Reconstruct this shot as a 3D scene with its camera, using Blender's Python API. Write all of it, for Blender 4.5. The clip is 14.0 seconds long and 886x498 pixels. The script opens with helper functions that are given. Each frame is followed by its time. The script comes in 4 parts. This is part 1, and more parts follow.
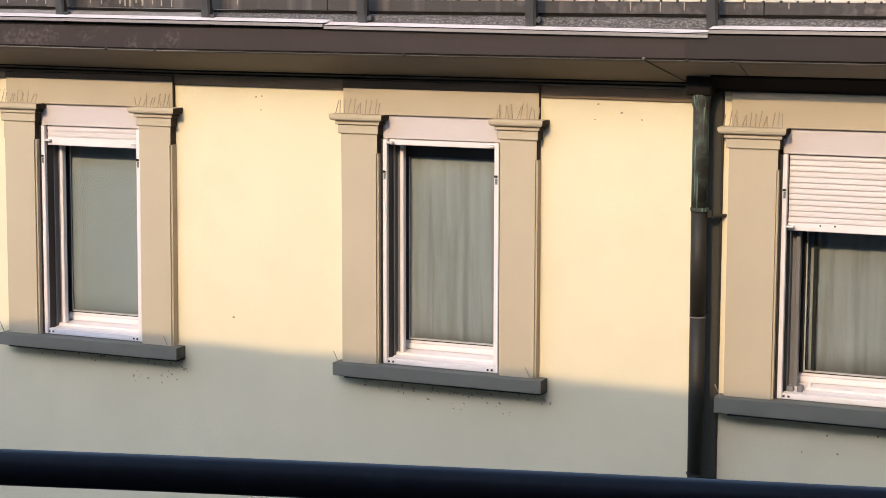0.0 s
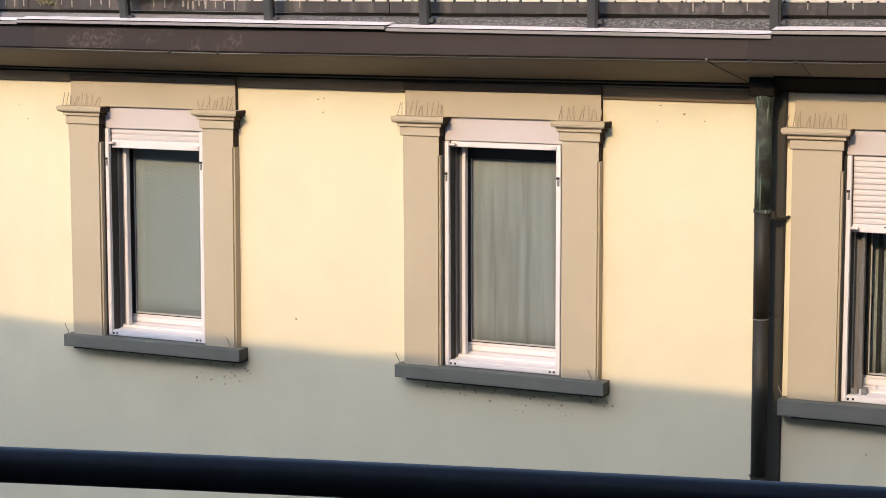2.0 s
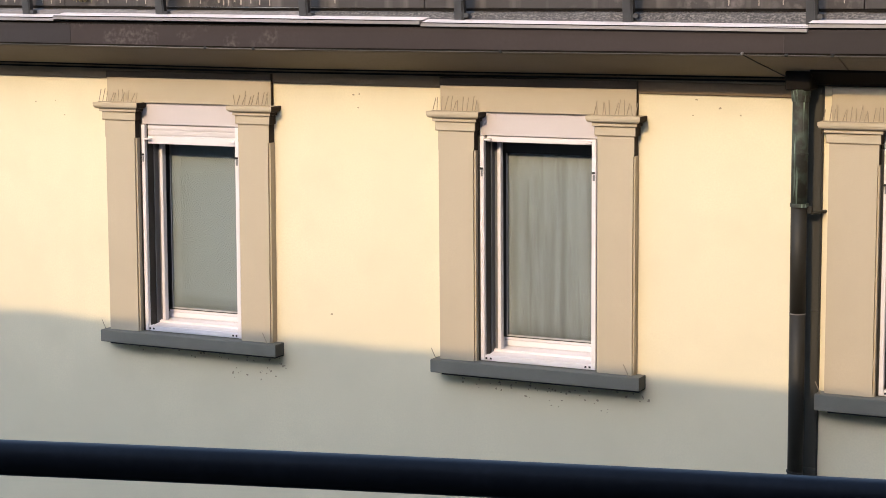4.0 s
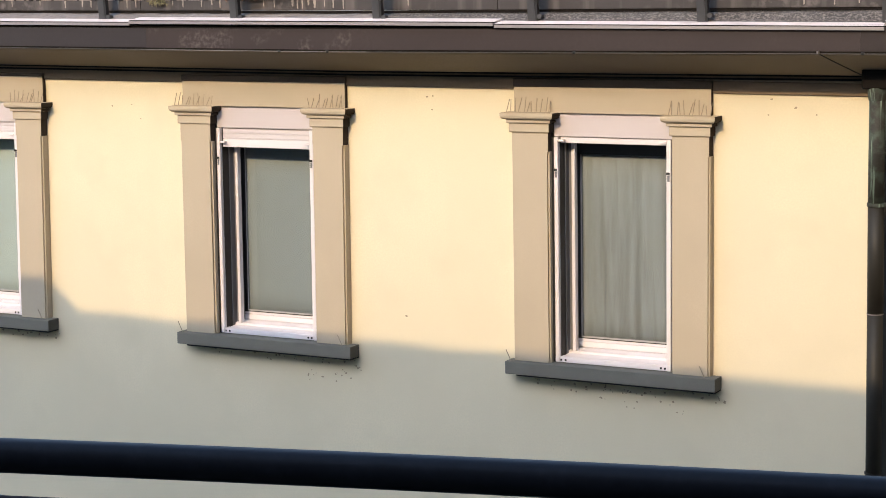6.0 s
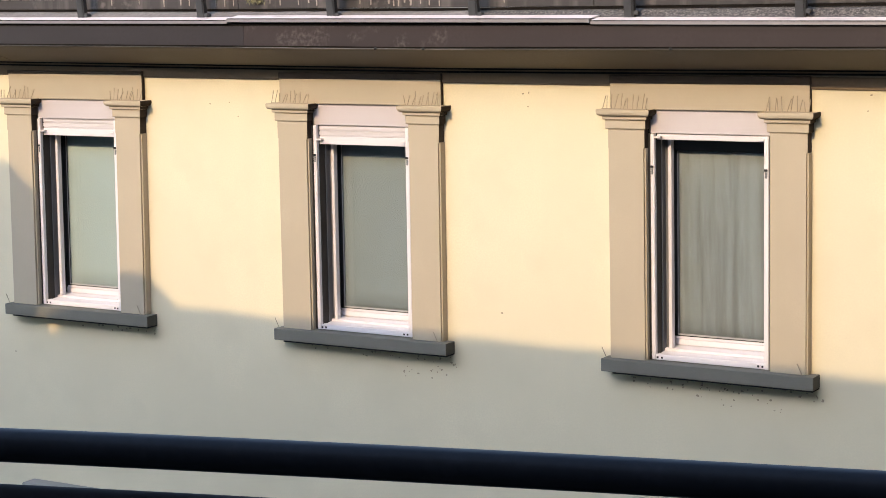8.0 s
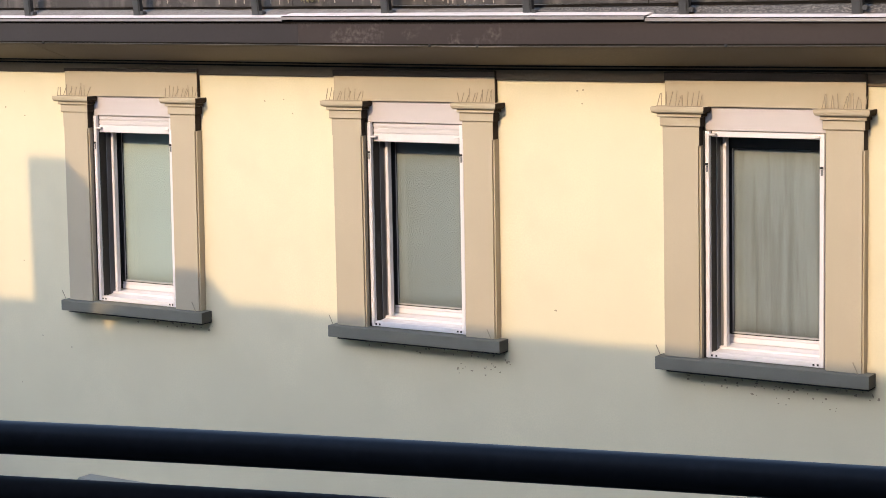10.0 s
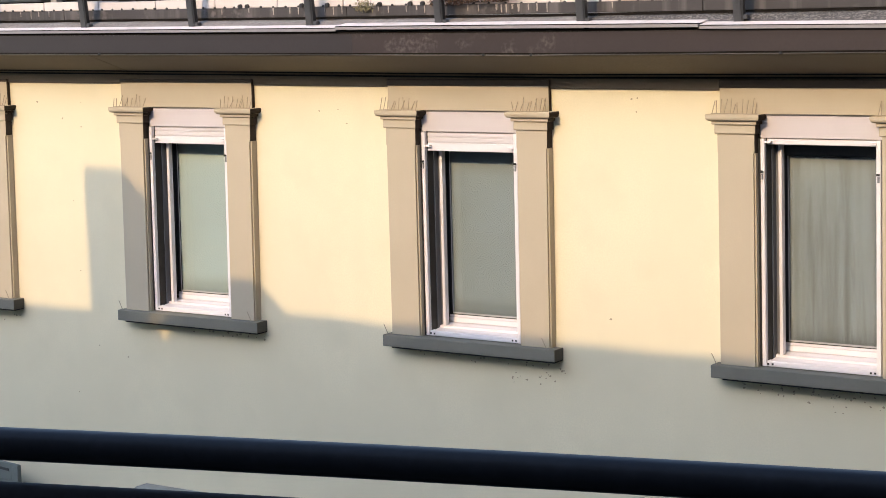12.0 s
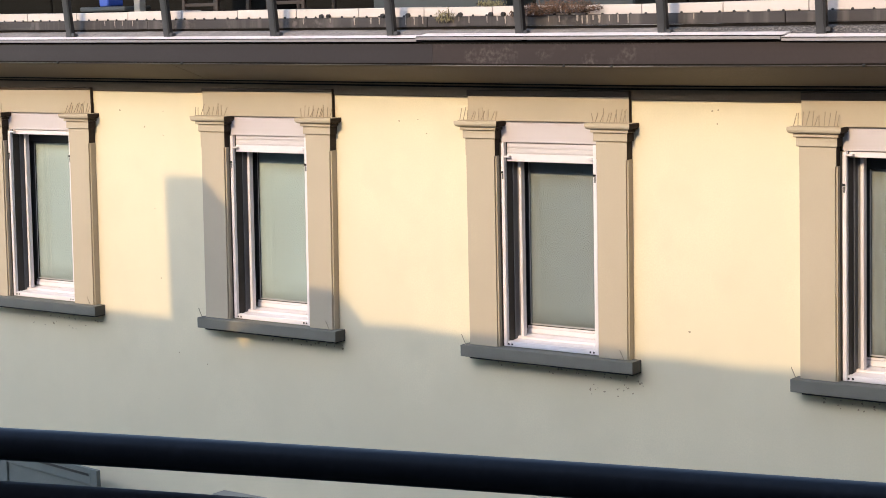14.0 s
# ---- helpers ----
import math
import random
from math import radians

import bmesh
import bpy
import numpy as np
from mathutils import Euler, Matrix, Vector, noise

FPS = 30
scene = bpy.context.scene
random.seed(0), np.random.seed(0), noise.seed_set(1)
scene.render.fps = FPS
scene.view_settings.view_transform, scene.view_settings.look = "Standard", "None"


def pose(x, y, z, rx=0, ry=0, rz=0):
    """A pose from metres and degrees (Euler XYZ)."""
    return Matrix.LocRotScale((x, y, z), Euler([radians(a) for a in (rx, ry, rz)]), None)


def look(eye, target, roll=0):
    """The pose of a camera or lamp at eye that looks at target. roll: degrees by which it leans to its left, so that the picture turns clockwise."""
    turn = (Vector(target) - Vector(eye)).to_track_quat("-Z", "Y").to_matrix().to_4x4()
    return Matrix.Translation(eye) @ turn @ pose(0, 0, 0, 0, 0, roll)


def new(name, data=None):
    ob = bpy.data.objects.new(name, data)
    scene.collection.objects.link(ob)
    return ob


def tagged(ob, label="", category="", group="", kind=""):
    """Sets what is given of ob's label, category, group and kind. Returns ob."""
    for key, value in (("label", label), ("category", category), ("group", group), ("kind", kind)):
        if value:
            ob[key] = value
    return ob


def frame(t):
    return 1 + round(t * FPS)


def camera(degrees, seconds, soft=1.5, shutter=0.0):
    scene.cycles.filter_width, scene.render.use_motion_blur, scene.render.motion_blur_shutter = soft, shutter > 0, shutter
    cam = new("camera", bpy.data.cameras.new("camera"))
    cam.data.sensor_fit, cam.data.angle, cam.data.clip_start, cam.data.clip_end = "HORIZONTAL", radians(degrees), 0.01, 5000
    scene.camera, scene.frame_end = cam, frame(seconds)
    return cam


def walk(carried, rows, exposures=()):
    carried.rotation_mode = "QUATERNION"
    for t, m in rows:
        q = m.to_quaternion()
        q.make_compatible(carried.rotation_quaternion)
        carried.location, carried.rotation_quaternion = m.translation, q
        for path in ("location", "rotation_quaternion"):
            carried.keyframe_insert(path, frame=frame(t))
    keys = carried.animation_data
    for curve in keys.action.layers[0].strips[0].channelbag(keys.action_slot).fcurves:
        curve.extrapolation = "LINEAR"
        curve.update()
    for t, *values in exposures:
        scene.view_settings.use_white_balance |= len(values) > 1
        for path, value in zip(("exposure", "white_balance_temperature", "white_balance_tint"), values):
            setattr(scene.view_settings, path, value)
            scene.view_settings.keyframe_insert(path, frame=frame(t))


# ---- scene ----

# ================= camera: stands still and pans =================
cam = camera(25.97, 14.0, soft=0.75)
EYE = 7.2      # eye height over the street
DIST = 11.6    # from the eye to the facade
ROWS = [
    (0.0, 23.306, -8.090, -0.109), (0.5, 23.534, -8.050, -0.098), (1.0, 23.960, -8.004, -0.033),
    (1.5, 24.557, -7.999, 0.045), (2.0, 25.128, -8.031, 0.178), (2.5, 25.645, -8.086, 0.252),
    (3.0, 25.945, -8.150, 0.346), (5.3, 26.931, -8.083, 0.679), (5.5, 27.266, -8.078, 0.731),
    (6.0, 28.318, -8.097, 0.985), (6.5, 29.390, -8.115, 1.150), (7.0, 30.341, -8.126, 1.280),
    (7.5, 30.923, -8.127, 1.300), (8.0, 31.152, -8.129, 1.326), (8.2, 31.196, -8.148, 1.329),
    (10.5, 33.192, -8.135, 1.529), (11.0, 33.489, -8.080, 1.635), (11.5, 33.807, -7.989, 1.761),
    (12.0, 34.335, -7.855, 1.881), (12.5, 35.145, -7.699, 1.924), (13.0, 35.900, -7.564, 1.823),
    (13.5, 36.457, -7.502, 1.745), (14.0, 36.726, -7.469, 1.672),
]


def sway(t):
    """The eye sinks by a centimetre during the pan."""
    return 0.004 * (1 - t / 7.0) if t < 7.0 else -0.00043 * (t - 7.0)


walk(cam, [(t, pose(0, 0, EYE + sway(t), 90 + pitch - math.degrees(sway(t) / 13.2), roll, yaw)) for t, yaw, pitch, roll in ROWS])

# ================= light =================
SUN_RISE = 0.525     # metres of fall per metre towards the facade
SUN_SIDE = 0.06     # metres to the left per metre away from the facade
world = bpy.data.worlds.new("World")
scene.world = world
world.use_nodes = True
wn = world.node_tree.nodes
sky = wn.new("ShaderNodeTexSky")
sky.sky_type = "NISHITA"
sky.sun_disc = False
sky.sun_elevation = math.atan(SUN_RISE)
sky.sun_rotation = math.pi + math.atan(SUN_SIDE)
world.node_tree.links.new(sky.outputs[0], wn["Background"].inputs["Color"])
wn["Background"].inputs["Strength"].default_value = 0.15
sun = new("sun", bpy.data.lights.new("sun", "SUN"))
sun.data.energy, sun.data.angle, sun.data.color = 0.665, radians(0.36), (1.0, 0.712, 0.372)
sun.matrix_world = look((-SUN_SIDE * 40, -40, EYE + SUN_RISE * 40), (0, 0, EYE))
scene.view_settings.exposure = 2.15


# ================= materials =================
def mat(name, color, rough=0.7, metal=0.0, vary=0.12, scale=3.0, grain=60.0, bump=0.15, spots=None, streak=None, random_tint=0.0, spec=0.5):
    """A surface with broad and fine variation, fine relief and, if asked, spots or upright streaks of a second colour."""
    m = bpy.data.materials.new(name)
    m.use_nodes = True
    nt = m.node_tree
    n, l = nt.nodes, nt.links
    b = n["Principled BSDF"]
    b.inputs["Roughness"].default_value, b.inputs["Metallic"].default_value = rough, metal
    b.inputs["Specular IOR Level"].default_value = spec
    geo = n.new("ShaderNodeNewGeometry")

    def noise_at(s, stretch=(1, 1, 1), detail=5.0):
        mp = n.new("ShaderNodeMapping")
        mp.inputs["Scale"].default_value = stretch
        l.new(geo.outputs["Position"], mp.inputs["Vector"])
        t = n.new("ShaderNodeTexNoise")
        t.inputs["Scale"].default_value, t.inputs["Detail"].default_value = s, detail
        l.new(mp.outputs[0], t.inputs["Vector"])
        return t.outputs["Fac"]

    def ramp(src, lo, hi):
        r = n.new("ShaderNodeMapRange")
        r.inputs["From Min"].default_value, r.inputs["From Max"].default_value = lo, hi
        l.new(src, r.inputs["Value"])
        return r.outputs[0]

    def mix(a, bcol, fac, mode="MIX"):
        x = n.new("ShaderNodeMix")
        x.data_type, x.blend_type = "RGBA", mode
        l.new(fac, x.inputs["Factor"]) if not isinstance(fac, float) else setattr(x.inputs["Factor"], "default_value", fac)
        for s, v in ((x.inputs[6], a), (x.inputs[7], bcol)):
            if isinstance(v, tuple):
                s.default_value = (*v, 1)
            else:
                l.new(v, s)
        return x.outputs[2]

    dark = tuple(c * (1 - vary) for c in color)
    light = tuple(min(1, c * (1 + vary)) for c in color)
    col = mix(dark, light, ramp(noise_at(scale), 0.3, 0.7))
    fine = noise_at(grain, detail=3.0)
    g = ramp(fine, 0.25, 0.75)
    col = mix(col, tuple(c * (1 - vary * 0.8) for c in color), g)
    if spots:
        scol, sscale, lo, hi = spots[:4]
        fac = ramp(noise_at(sscale, detail=8.0), lo, hi)
        if len(spots) > 4:
            mul = n.new("ShaderNodeMath")
            mul.operation = "MULTIPLY"
            l.new(fac, mul.inputs[0])
            l.new(ramp(noise_at(spots[4], detail=2.0), 0.50, 0.60), mul.inputs[1])
            fac = mul.outputs[0]
        col = mix(col, scol, fac)
    if streak:
        scol, sscale, lo, hi = streak
        col = mix(col, scol, ramp(noise_at(sscale, (1, 1, 0.05), 4.0), lo, hi))
    if random_tint:
        oi = n.new("ShaderNodeObjectInfo")
        hs = n.new("ShaderNodeHueSaturation")
        mr = n.new("ShaderNodeMapRange")
        mr.inputs["To Min"].default_value, mr.inputs["To Max"].default_value = 1 - random_tint, 1 + random_tint
        l.new(oi.outputs["Random"], mr.inputs["Value"])
        l.new(mr.outputs[0], hs.inputs["Value"])
        l.new(col, hs.inputs["Color"])
        col = hs.outputs[0]
    l.new(col, b.inputs["Base Color"])
    if bump:
        bp = n.new("ShaderNodeBump")
        bp.inputs["Strength"].default_value, bp.inputs["Distance"].default_value = bump, 0.004
        l.new(fine, bp.inputs["Height"])
        l.new(bp.outputs[0], b.inputs["Normal"])
    return m


M_WALL = mat("yellow_render", (0.70, 0.62, 0.445), 0.9, vary=0.06, scale=1.2, grain=75, bump=0.16, spots=((0.650, 0.577, 0.413), 3.0, 0.48, 0.75), streak=((0.668, 0.592, 0.425), 2.2, 0.5, 0.72), spec=0.2)
M_PIL = mat("beige_painted_render", (0.442, 0.374, 0.279), 0.85, vary=0.06, scale=2.0, grain=180, bump=0.15, streak=((0.425, 0.36, 0.265), 7.0, 0.5, 0.75), spec=0.25)
M_SILL = mat("grey_stone", (0.160, 0.150, 0.120), 0.75, vary=0.12, scale=5.0, grain=220, bump=0.2)
# dark colour that paints shade on side faces turned from the sun
M_ENDS = mat("side_face_painted_shade", (0.055, 0.043, 0.034), 0.9, vary=0.3, scale=9.0, grain=120, bump=0.2, spec=0.1)
M_LINTEL_SHADE = mat("dark_brown_lintel_shade", (0.066, 0.048, 0.036), 0.8, vary=0.15, scale=3.0, grain=60, bump=0.05, spec=0.1)
# darker stone colour, the shade of the sills' right ends painted in
M_SILL_END = mat("sill_end_painted_shade", (0.080, 0.075, 0.062), 0.85, vary=0.2, scale=8.0, grain=120, bump=0.3)
M_WHITE = mat("white_plastic", (0.69, 0.645, 0.655), 0.45, vary=0.03, scale=4.0, grain=90, bump=0.03)
M_BOX = mat("pale_pink_panel", (0.52, 0.465, 0.465), 0.6, vary=0.03, scale=3.0, grain=90, bump=0.03)
M_SLAT = mat("white_shutter_slat", (0.55, 0.50, 0.50), 0.5, vary=0.03, scale=4.0, grain=90, bump=0.03, random_tint=0.03)
M_JAMB = mat("dark_jamb", (0.023, 0.021, 0.020), 0.6, vary=0.2, scale=6.0, grain=100, bump=0.05)
M_JAMB2 = mat("grey_seal", (0.15, 0.148, 0.158), 0.5, vary=0.1, scale=6.0, grain=100, bump=0.05)
M_BEAD = mat("pale_grey_bead", (0.36, 0.35, 0.34), 0.5, vary=0.05, scale=6.0, grain=100, bump=0.03)
M_GASKET = mat("black_gasket", (0.012, 0.012, 0.0125), 0.5, vary=0.1, bump=0.0)
M_CURTAIN = mat("grey_net_curtain", (0.352, 0.366, 0.402), 0.9, vary=0.08, scale=5.0, grain=300, bump=0.1, streak=((0.25, 0.255, 0.275), 17.0, 0.5, 0.70), spec=0.1)
M_CURTAIN_FLAT = mat("plain_grey_curtain", (0.335, 0.358, 0.395), 0.9, vary=0.05, scale=2.5, grain=300, bump=0.05, spec=0.1)
M_BLIND = mat("pale_green_blind", (0.52, 0.58, 0.60), 0.9, vary=0.05, scale=3.0, grain=300, bump=0.05, spec=0.1)
M_FASCIA = mat("brown_sheet_metal", (0.029, 0.0235, 0.024), 0.5, 0.0, vary=0.1, scale=2.0, grain=40, bump=0.04, spec=0.25)
M_FASCIA_WARM = mat("red_brown_sheet_metal", (0.034, 0.0245, 0.023), 0.6, 0.0, vary=0.12, scale=3.0, grain=40, bump=0.05, spec=0.25)
M_FASCIA_DARK = mat("dark_red_brown_sheet_metal", (0.024, 0.0175, 0.017), 0.55, 0.0, vary=0.1, scale=2.0, grain=40, bump=0.04, spec=0.25)
M_FASCIA_OLD = mat("weathered_brown_sheet_metal", (0.034, 0.0245, 0.023), 0.6, 0.0, vary=0.12, scale=3.0, grain=40, bump=0.05, spots=((0.078, 0.062, 0.058), 38.0, 0.44, 0.70, 4.0), spec=0.25)
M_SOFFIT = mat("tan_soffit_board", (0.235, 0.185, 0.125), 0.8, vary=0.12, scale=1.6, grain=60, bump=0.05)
# brown of the soffit moulding, also the eaves' shadow painted on the wall
M_MOULD_SHADE = mat("brown_moulding_and_eave_shade", (0.165, 0.118, 0.078), 0.8, vary=0.15, scale=3.0, grain=60, bump=0.08, spec=0.15)
M_LIP = mat("tan_drip_lip", (0.075, 0.062, 0.050), 0.6, vary=0.3, scale=2.5, grain=60, bump=0.05)
M_LIP_OLD = mat("worn_drip_lip", (0.19, 0.165, 0.145), 0.6, vary=0.4, scale=2.5, grain=60, bump=0.05)
M_BLACK = mat("black_parts_and_shade", (0.012, 0.010, 0.009), 0.8, vary=0.2, bump=0.0, spec=0.08)
M_FLASH = mat("pale_flashing", (0.74, 0.66, 0.63), 0.5, vary=0.08, scale=3.0, grain=40, bump=0.04, spots=((0.5, 0.44, 0.41), 5.0, 0.55, 0.75))
M_FLASH2 = mat("grey_flashing", (0.17, 0.152, 0.145), 0.5, vary=0.1, scale=3.0, grain=40, bump=0.04)
M_FELT = mat("mineral_roofing_felt", (0.068, 0.061, 0.056), 0.95, vary=0.4, scale=9.0, grain=90, bump=0.6, spots=((0.20, 0.175, 0.158), 60.0, 0.44, 0.68))
M_FELT_PALE = mat("worn_roofing_felt", (0.22, 0.192, 0.175), 0.95, vary=0.3, scale=7.0, grain=60, bump=0.5, spots=((0.14, 0.125, 0.115), 30.0, 0.5, 0.68))
M_KERB = mat("stained_brown_kerb", (0.034, 0.028, 0.0265), 0.7, vary=0.15, scale=3.0, grain=40, bump=0.08, streak=((0.085, 0.072, 0.066), 9.0, 0.52, 0.70), spots=((0.105, 0.088, 0.082), 16.0, 0.5, 0.68, 2.0))
M_LIME = mat("lime_deposit", (0.31, 0.265, 0.225), 0.9, vary=0.3, scale=30.0, grain=120, bump=0.2)
M_TILE = mat("cream_edging_tile", (0.52, 0.455, 0.42), 0.6, vary=0.06, scale=4.0, grain=60, bump=0.08, random_tint=0.06, spots=((0.45, 0.38, 0.33), 9.0, 0.62, 0.75))
M_POST = mat("dark_grey_painted_steel", (0.038, 0.038, 0.040), 0.45, 0.0, vary=0.12, bump=0.04)
M_RAIL = mat("navy_black_gloss_paint", (0.0135, 0.0135, 0.017), 0.45, 0.0, vary=0.25, scale=14.0, bump=0.04, spec=0.13)
M_RAIL_LOW = mat("brown_black_worn_paint", (0.018, 0.016, 0.0175), 0.7, 0.0, vary=0.15, bump=0.05, spec=0.08)
M_COPPER = mat("verdigris_copper", (0.030, 0.030, 0.024), 0.7, 0.1, vary=0.4, scale=9.0, grain=60, bump=0.15, spots=((0.052, 0.070, 0.056), 14.0, 0.45, 0.6), streak=((0.20, 0.27, 0.22), 48.0, 0.56, 0.64))
M_PIPE = mat("dark_brown_steel_pipe", (0.026, 0.024, 0.020), 0.55, 0.0, spec=0.25, vary=0.2, scale=4.0, grain=50, bump=0.04)
M_STRIP = mat("olive_cover_strip", (0.034, 0.031, 0.023), 0.7, vary=0.15, bump=0.05)
M_SPIKE = mat("weathered_steel_wire", (0.30, 0.245, 0.18), 0.7, 0.0, vary=0.2, bump=0.0)
M_CHIP = mat("bare_render_chip", (0.36, 0.29, 0.205), 0.9, vary=0.3, bump=0.0)
M_SHUTTER = mat("grey_green_painted_wood", (0.115, 0.128, 0.118), 0.6, vary=0.1, scale=4.0, grain=60, bump=0.06)
M_LEDGE = mat("pale_concrete", (0.27, 0.255, 0.225), 0.85, vary=0.1, scale=5.0, bump=0.2)
M_ASPHALT = mat("asphalt", (0.05, 0.05, 0.052), 0.9, vary=0.2, scale=0.6, grain=50, bump=0.4)
M_DECK = mat("dark_deck_tile", (0.06, 0.058, 0.055), 0.8, vary=0.15, scale=4.0, bump=0.1)
M_CONC = mat("grey_concrete", (0.33, 0.32, 0.30), 0.9, vary=0.12, scale=1.5, grain=60, bump=0.2)
M_REAR = mat("pale_render", (0.20, 0.19, 0.175), 0.9, vary=0.08, scale=1.0, grain=80, bump=0.2)
M_ROOM = mat("room_plaster", (0.35, 0.33, 0.30), 0.9, vary=0.05, bump=0.0)
M_DARKWALL = mat("charcoal_wall_panel", (0.010, 0.0095, 0.009), 0.9, vary=0.3, scale=1.5, bump=0.05, spec=0.08)
M_TEAL = mat("dark_teal_planter", (0.035, 0.042, 0.044), 0.6, vary=0.15, bump=0.04)
M_BLUE = mat("blue_plastic", (0.05, 0.10, 0.42), 0.4, vary=0.08, bump=0.0)
M_WOOD = mat("brown_wood", (0.030, 0.018, 0.012), 0.6, vary=0.25, scale=8.0, bump=0.08)
M_DRY = mat("dry_brown_leaf", (0.16, 0.085, 0.05), 0.8, vary=0.4, scale=20.0, bump=0.0)
M_OLIVE = mat("olive_leaf", (0.26, 0.23, 0.12), 0.8, vary=0.4, scale=20.0, bump=0.0)

M_GLASS = bpy.data.materials.new("window_glass")
M_GLASS.use_nodes = True
gn, gl = M_GLASS.node_tree.nodes, M_GLASS.node_tree.links
gn.remove(gn["Principled BSDF"])
g_tr, g_gl, g_mx, g_fr = (gn.new(k) for k in ("ShaderNodeBsdfTransparent", "ShaderNodeBsdfGlossy", "ShaderNodeMixShader", "ShaderNodeLayerWeight"))
g_pw, g_ml = (gn.new("ShaderNodeMath") for _ in range(2))
g_pw.operation, g_ml.operation = "POWER", "MULTIPLY_ADD"
g_pw.inputs[1].default_value, g_ml.inputs[1].default_value, g_ml.inputs[2].default_value = 4.0, 0.8, 0.035
g_tr.inputs["Color"].default_value = (0.86, 0.89, 0.87, 1)
g_gl.inputs["Roughness"].default_value = 0.02
g_fr.inputs["Blend"].default_value = 0.5
gl.new(g_fr.outputs["Facing"], g_pw.inputs[0])
gl.new(g_pw.outputs[0], g_ml.inputs[0])
gl.new(g_ml.outputs[0], g_mx.inputs[0])
gl.new(g_tr.outputs[0], g_mx.inputs[1])
gl.new(g_gl.outputs[0], g_mx.inputs[2])
gl.new(g_mx.outputs[0], gn["Material Output"].inputs["Surface"])


# ================= builders =================
def Y(p):
    """World y of something p metres proud of the facade."""
    return DIST - p


def Z(v):
    """World z of a height measured from the eye."""
    return EYE + v


def thing(name, loc, label="", category="", group="", kind=""):
    e = new(name)
    e.location = loc
    e.empty_display_size = 0.1
    return tagged(e, label, category, group, kind)


def mesh_of(name, bm, material, smooth=False):
    me = bpy.data.meshes.new(name)
    bmesh.ops.recalc_face_normals(bm, faces=bm.faces[:])
    bm.to_mesh(me)
    bm.free()
    me.materials.append(material)
    if smooth:
        for p in me.polygons:
            p.use_smooth = True
    return me


RISE = [0.0]    # slope by which the roof edge climbs to the left of x = -6.9
DIP = [0.0]     # slope by which the flashing sinks to the right of x = -6.9
PLUMB = [0.0]   # metres by which the foot of the window being built stands left (-) of plumb


def part(name, bm, material, parent=None, label="", smooth=False, ends=None):
    """Link a bmesh, given in world metres, as one mesh object under a thing or a part; its faces towards +x may get a
    darker colour that paints their shade in.
    """
    if PLUMB[0]:
        for vert in bm.verts:
            vert.co.x += PLUMB[0] * max(0.0, Z(-0.95) - vert.co.z) / 1.65
    if RISE[0]:
        for vert in bm.verts:
            vert.co.z += RISE[0] * max(0.0, -6.9 - vert.co.x) - DIP[0] * max(0.0, 6.9 + vert.co.x)
    ob = new(name, mesh_of(name, bm, material, smooth))
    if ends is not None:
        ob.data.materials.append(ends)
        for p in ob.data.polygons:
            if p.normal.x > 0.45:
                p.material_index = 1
    if parent is not None:
        ob.parent = parent
        if parent.type == "EMPTY":
            ob.matrix_parent_inverse = Matrix.Translation(-Vector(parent.location))
    if label:
        ob["label"] = label
    return ob


def box(x0, x1, y0, y1, z0, z1, bevel=0.0, bm=None, seg=1):
    own = bm is None
    bm = bmesh.new() if own else bm
    r = bmesh.ops.create_cube(bm, size=1.0, matrix=Matrix.Translation(((x0 + x1) / 2, (y0 + y1) / 2, (z0 + z1) / 2)) @ Matrix.Diagonal((abs(x1 - x0), abs(y1 - y0), abs(z1 - z0), 1)))
    if bevel and own:
        bmesh.ops.bevel(bm, geom=bm.edges[:], offset=bevel, segments=seg, affect="EDGES", profile=0.6)
    return bm


def sweep_x(profile, x0, x1, bm=None):
    """A closed (y, z) profile drawn out along x, with one more ring where the roof edge starts to climb."""
    bm = bm or bmesh.new()
    xs = [x0, -6.9, x1] if x0 < -6.9 < x1 else [x0, x1]
    rings = [[bm.verts.new((x, y, z)) for y, z in profile] for x in xs]
    k = len(profile)
    for a, b in zip(rings, rings[1:]):
        for i in range(k):
            bm.faces.new((a[i], a[(i + 1) % k], b[(i + 1) % k], b[i]))
    bm.faces.new(rings[0])
    bm.faces.new(rings[-1])
    return bm


def bar_x(x0, x1, y0, y1, z0, z1):
    """A long rectangular bar along x."""
    return sweep_x([(y0, z0), (y1, z0), (y1, z1), (y0, z1)], x0, x1)


def rod(p0, p1, r, seg=12, bm=None, r1=None):
    bm = bm or bmesh.new()
    p0, p1 = Vector(p0), Vector(p1)
    d = p1 - p0
    m = Matrix.Translation((p0 + p1) / 2) @ d.to_track_quat("Z", "Y").to_matrix().to_4x4()
    bmesh.ops.create_cone(bm, cap_ends=True, segments=seg, radius1=r, radius2=r if r1 is None else r1, depth=d.length, matrix=m)
    return bm


# ================= facade =================
V_TOP, V_BOX, V_SILL = -0.70, -0.915, -2.600
HALF = 0.437      # half the width of an opening
WINDOWS = {"window_1": -4.99, "window_2": -7.712, "window_3": -10.425, "window_4": -13.165}
W0_L, W0_R = -2.725, -1.385
OPENINGS = [(c - HALF, c + HALF) for c in WINDOWS.values()] + [(W0_L, W0_R)]
OPENINGS += [(-15.9 - HALF, -15.9 + HALF)]
WALL_X = (-26.0, 14.0)


